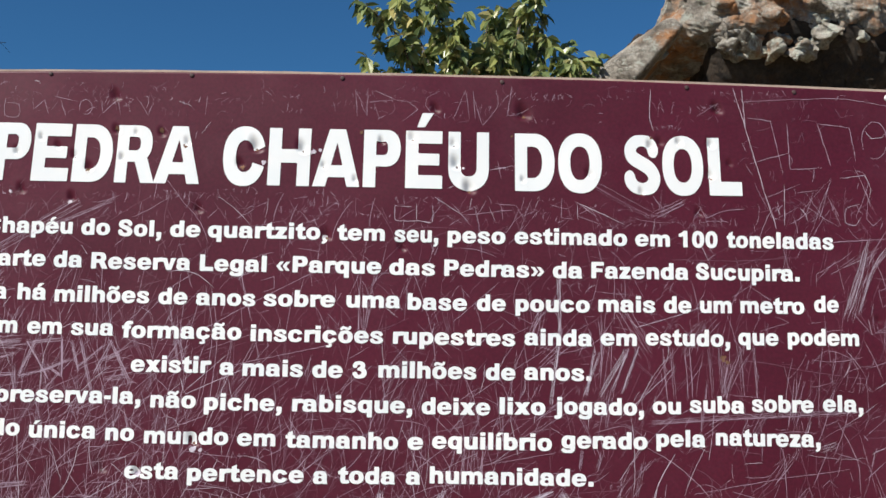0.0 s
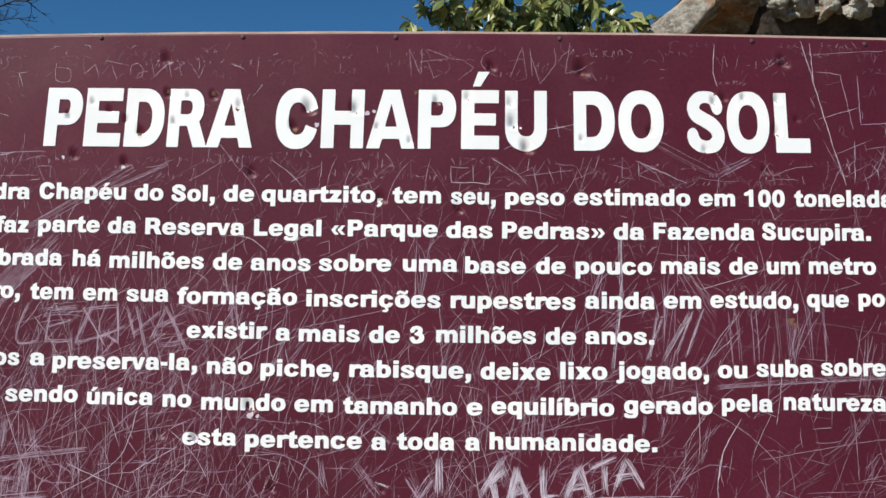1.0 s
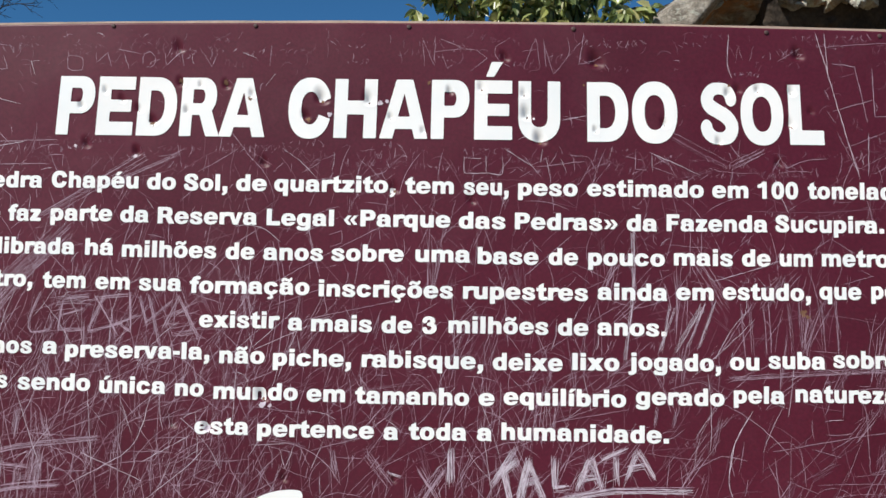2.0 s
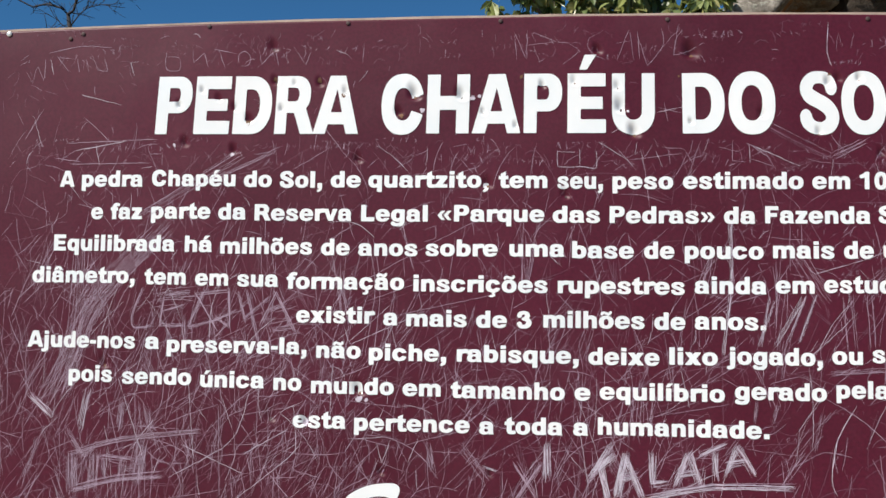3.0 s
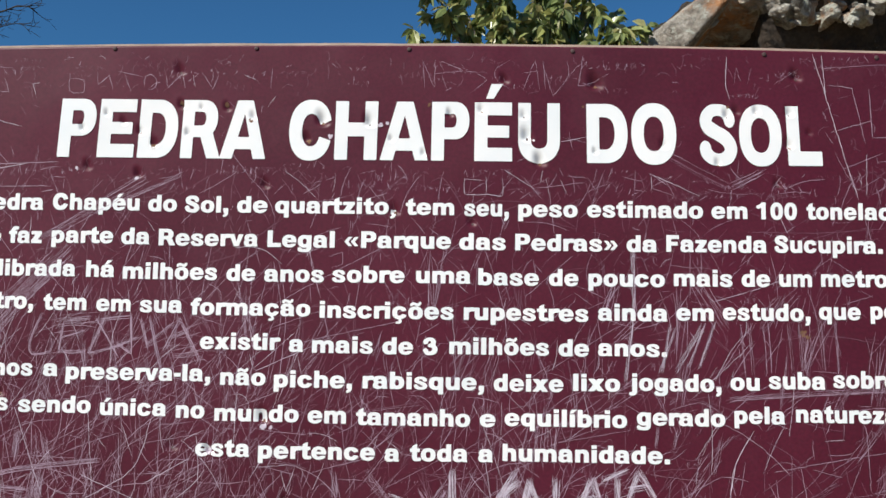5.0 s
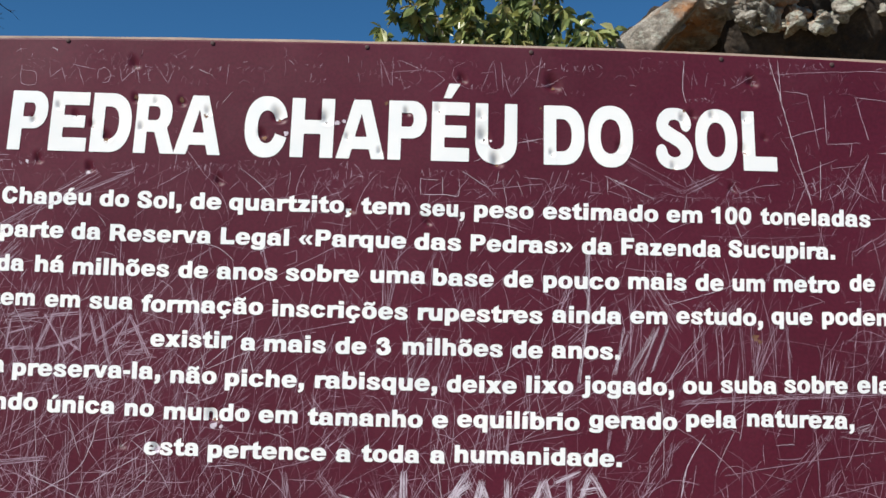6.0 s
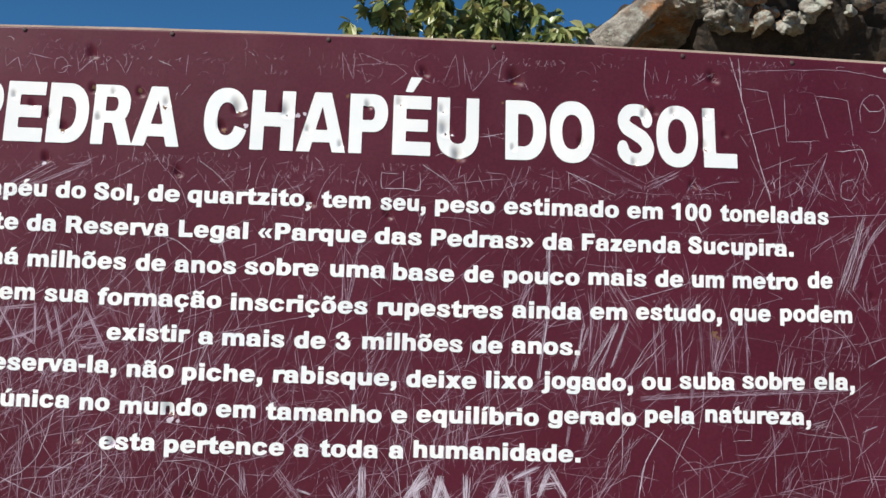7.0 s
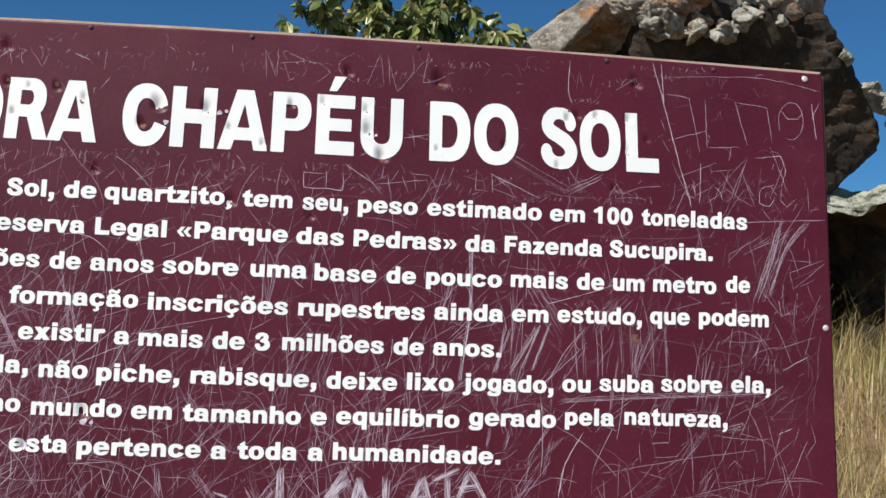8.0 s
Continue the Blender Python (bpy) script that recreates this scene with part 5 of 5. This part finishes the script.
def add_leaf(bm, p, way, size, rng, wide=0.42):
    """A folded leaf of six faces, pointed at both ends, hanging a little."""
    d = Vector(way).normalized()
    side = d.cross(Vector((rng.uniform(-1, 1), rng.uniform(-1, 1), rng.uniform(0.2, 1)))).normalized()
    up = side.cross(d)
    mid, left, right = [], [], []
    for k, w in ((0, 0.05), (0.35, 1.0), (0.7, 0.75), (1.0, 0.0)):
        c = Vector(p) + d * size * k - Vector((0, 0, 1)) * size * 0.22 * k * k
        mid.append(bm.verts.new(c))
        if 0 < k < 1:
            left.append(bm.verts.new(c + side * size * wide * w * 0.5 + up * size * 0.07))
            right.append(bm.verts.new(c - side * size * wide * w * 0.5 + up * size * 0.07))
    for f in ((mid[0], mid[1], left[0]), (mid[0], right[0], mid[1]), (mid[1], mid[2], left[1], left[0]), (mid[1], right[0], right[1], mid[2]), (mid[2], mid[3], left[1]), (mid[2], right[1], mid[3])):
        bm.faces.new(f)


def leafy_tree():
    rng = random.Random(12)
    root = tagged(new("tree"), "small leafy tree with broad green leaves, some dry", "tree")
    root.location = (0.42, 3.7, ground_z(0.42, 3.7))
    wood, crown, dry, singles = bmesh.new(), bmesh.new(), bmesh.new(), []
    fork = limb(wood, (0, 0, -0.05), (0.02, 0, 1), 0.95, 0.05, rng, 0.06)[-1]
    ends = []
    for ax, az, ln in ((-0.62, 1.1, 1.22), (-0.42, 1.2, 1.18), (-0.26, 1.25, 1.25), (-0.1, 1.3, 1.2), (0.05, 1.3, 1.25), (0.2, 1.25, 1.22), (0.34, 1.2, 1.2), (0.5, 1.15, 1.1), (0.62, 1.05, 1.05), (-1.15, 0.75, 1.0), (-0.8, 0.95, 0.95), (0.1, 1.1, 1.0), (-0.2, 1.0, 1.0), (0.4, 1.0, 0.95)):
        pts = limb(wood, fork, (ax, rng.uniform(-0.35, 0.35), az), ln, 0.02, rng, 0.08)
        ends += [(pts[k], (pts[k] - pts[k - 1])) for k in range(3, len(pts))]
    for p, d in ends:
        for _ in range(3):
            w = (d.normalized() + Vector((rng.uniform(-1, 1), rng.uniform(-1, 1), rng.uniform(-0.5, 0.6)))).normalized()
            pts = limb(wood, p, w, rng.uniform(0.10, 0.24), 0.005, rng, 0.25, 4)
            for q in pts[1:]:
                for _ in range(7):
                    lw = (w * 0.35 + Vector((rng.uniform(-1, 1), rng.uniform(-1, 1), rng.uniform(-1.9, 0.2)))).normalized()
                    size = rng.uniform(0.05, 0.10)
                    if len(singles) < 290 and q.y < 0.05 and q.z > 1.62 and rng.random() < 0.4:
                        singles.append((q.copy(), lw, size))
                    else:
                        add_leaf(dry if rng.random() < 0.15 else crown, q, lw, size, rng, 0.5)
    part("trunk", wood, BARK, root, "", True)
    part("crown", crown, LEAF, root, "glossy green leaves")
    part("dry_leaves", dry, LEAF_DRY, root, "yellowed dry leaves")
    shapes = []
    for k in range(10):
        bm = bmesh.new()
        add_leaf(bm, (0, 0, 0), (1, rng.uniform(-0.1, 0.1), rng.uniform(-0.1, 0.1)), 1.0, rng, rng.uniform(0.44, 0.58))
        me = bpy.data.meshes.new("leaf")
        bm.to_mesh(me)
        bm.free()
        me.materials.append(LEAF_SINGLE if k < 7 else LEAF_DRY)
        shapes.append(me)
    for k, (p, w, size) in enumerate(singles):
        ob = part("leaf", shapes[k % 10], None, root)
        ob.matrix_basis = Matrix.Translation(p) @ Vector(w).to_track_quat("X", "Z").to_matrix().to_4x4() @ Matrix.Rotation(rng.uniform(-0.9, 0.9), 4, "X") @ Matrix.Scale(size, 4)


leafy_tree()


def bare_tree(x, y, trunk_h, seed, spread, label, twigs=3):
    rng = random.Random(seed)
    root = tagged(new("tree"), label, "tree")
    root.location = (x, y, ground_z(x, y))
    wood = bmesh.new()
    pts = limb(wood, (0, 0, -0.05), (0.02, 0, 1), trunk_h, 0.03, rng, 0.05, taper=0.4)
    level = [(pts[-1], Vector((-0.6, 0, 0.75)), spread, 0.009), (pts[-1], Vector((0.45, 0.1, 0.9)), spread, 0.011), (pts[-2], Vector((0.9, 0.2, 0.4)), spread * 0.5, 0.005), (pts[-3], Vector((-0.9, -0.2, 0.5)), spread * 0.6, 0.005)]
    for depth in range(3):
        nxt = []
        for p, d, ln, r in level:
            q = limb(wood, p, d, ln, r, rng, 0.3, 6, 0.5)
            for _ in range(twigs):
                k = rng.randint(2, 6)
                w = (q[k] - q[k - 1]).normalized() + Vector((rng.uniform(-0.9, 0.9), rng.uniform(-0.6, 0.6), rng.uniform(-0.3, 0.8)))
                nxt.append((q[k], w, ln * rng.uniform(0.45, 0.65), max(0.0018, r * 0.55)))
        level = nxt
    part("trunk", wood, TWIG, root, "", True)


def forked_tree():
    """A leafless tree whose crooked main limbs stand against the sky."""
    rng = random.Random(31)
    root = tagged(new("tree"), "bare dark leafless tree with crooked forked limbs", "tree")
    root.location = (-2.84, 4.0, ground_z(-2.84, 4.0))
    z0 = root.location.z
    wood = bmesh.new()
    limbs = (((0, -0.05 + z0), (0.02, 2.6), (0.0, 3.25), (-0.022, 3.364)),
             ((-0.022, 3.36), (-0.06, 3.40), (-0.158, 3.432), (-0.266, 3.425), (-0.36, 3.47), (-0.46, 3.49)),
             ((-0.022, 3.36), (0.007, 3.389), (0.043, 3.49), (0.094, 3.576), (0.13, 3.70), (0.19, 3.80)),
             ((0.043, 3.49), (-0.05, 3.54), (-0.101, 3.569), (-0.2, 3.60), (-0.33, 3.66)),
             ((0.043, 3.49), (0.108, 3.49), (0.191, 3.526), (0.26, 3.52), (0.299, 3.49)),
             ((0.0, 3.30), (0.06, 3.36), (0.10, 3.40), (0.17, 3.43), (0.27, 3.41)),
             ((0.0, 3.27), (-0.07, 3.31), (-0.12, 3.36)))
    sizes = ((0.026, 0.011), (0.008, 0.003), (0.009, 0.004), (0.006, 0.003), (0.006, 0.003), (0.004, 0.002), (0.004, 0.002))
    for line, (r0, r1) in zip(limbs, sizes):
        pts = [Vector((x + rng.uniform(-0.004, 0.004), rng.uniform(-0.03, 0.03), z - z0)) for x, z in line]
        if r0 > 0.02:
            pts = [Vector((p.x, 0, p.z)) for p in pts]
        n = len(pts)
        tube(wood, pts, [r0 + (r1 - r0) * k / (n - 1) for k in range(n)])
        if r0 < 0.02:
            for p, q in zip(pts, pts[1:]):
                for _ in range(3):
                    s = p.lerp(q, rng.random())
                    w = (q - p).normalized() + Vector((rng.uniform(-0.9, 0.9), rng.uniform(-0.8, 0.8), rng.uniform(-0.6, 0.9)))
                    t = limb(wood, s, w, rng.uniform(0.06, 0.16), 0.0024, rng, 0.35, 4, 0.5)
                    limb(wood, t[2], w + Vector((rng.uniform(-0.8, 0.8), 0, rng.uniform(-0.6, 0.8))), rng.uniform(0.04, 0.10), 0.0016, rng, 0.35, 3, 0.6)
    part("trunk", wood, TWIG, root, "", True)


forked_tree()
bare_tree(-3.5, 4.3, 1.5, 8, 0.5, "bare leafless shrub of thin twigs")
bare_tree(-3.62, 3.9, 1.15, 15, 0.5, "dense tangle of dry leafless twigs", 5)


def shrub(x, y, height, seed, label):
    """A ragged bush: many thin stems from one foot with small leaves towards their ends."""
    rng = random.Random(seed)
    root = tagged(new("shrub"), label, "shrub")
    root.location = (x, y, ground_z(x, y))
    wood, leaves = bmesh.new(), bmesh.new()
    for _ in range(42):
        way = Vector((rng.uniform(-0.55, 0.55), rng.uniform(-0.4, 0.4), 1))
        pts = limb(wood, (rng.uniform(-0.1, 0.1), rng.uniform(-0.1, 0.1), -0.05), way, height * rng.uniform(0.7, 1.05), 0.011, rng, 0.14, 9, 0.25)
        for p in pts[3:]:
            for _ in range(3):
                w = Vector((rng.uniform(-1, 1), rng.uniform(-1, 1), rng.uniform(-0.2, 0.9)))
                twig = limb(wood, p, w, rng.uniform(0.10, 0.25), 0.003, rng, 0.3, 4, 0.4)
                for q in twig[1:]:
                    for _ in range(rng.randint(1, 5)):
                        add_leaf(leaves, q, (rng.uniform(-1, 1), rng.uniform(-1, 1), rng.uniform(-1, 0.6)), rng.uniform(0.03, 0.06), rng, 0.5)
    part("stems", wood, TWIG, root, "", True)
    part("crown", leaves, LEAF_DARK, root, "small dull dark leaves")


shrub(-3.45, 4.1, 1.75, 51, "ragged dark shrub with small dull leaves")
shrub(-3.85, 4.5, 1.95, 52, "ragged dark shrub with small dull leaves")


def blade(bm, x, y, z, h, lean, w, rng):
    a = rng.uniform(0, 2 * math.pi)
    dx, dy = math.cos(a), math.sin(a)
    prev = None
    for k in range(4):
        s = k / 3
        px, py, pz = x + dx * lean * s * s * h, y + dy * lean * s * s * h, z + h * s * (1 - 0.15 * lean * s)
        ww = w * (1 - 0.8 * s)
        cur = (bm.verts.new((px - dy * ww, py + dx * ww, pz)), bm.verts.new((px + dy * ww, py - dx * ww, pz)))
        if prev:
            bm.faces.new((prev[0], prev[1], cur[1], cur[0]))
        prev = cur


def grass():
    rng = random.Random(4)
    straw, green = bmesh.new(), bmesh.new()
    for _ in range(17000):
        x, y = rng.uniform(1.1, 5.2), rng.uniform(0.6, 5.1)
        clump = noise.noise(Vector((x * 1.7, y * 1.7, 8)))
        h = rng.uniform(0.25, 0.62) * (1 + 0.5 * clump)
        if rng.random() < 0.05:
            h *= 1.6
        if y > 2.4:
            h *= 0.72
        blade(green if (clump < -0.1 or x > 2.75) and rng.random() < 0.55 else straw, x, y, ground_z(x, y) - 0.02, h, rng.uniform(0.1, 0.8) if rng.random() < 0.6 else rng.uniform(0.7, 1.6), rng.uniform(0.0012, 0.0032), rng)
    for _ in range(2500):
        x, y = rng.uniform(-5, 1.2), rng.uniform(0.8, 5)
        blade(straw, x, y, ground_z(x, y) - 0.02, rng.uniform(0.2, 0.5), rng.uniform(0.1, 0.8), rng.uniform(0.0015, 0.003), rng)
    tagged(part("grass", straw, STRAW), "tall dry straw-coloured grass on the slope", "grass", kind="stuff")
    tagged(part("green_grass", green, GREEN_GRASS), "yellow-green grass among dry stalks", "grass", kind="stuff")


grass()
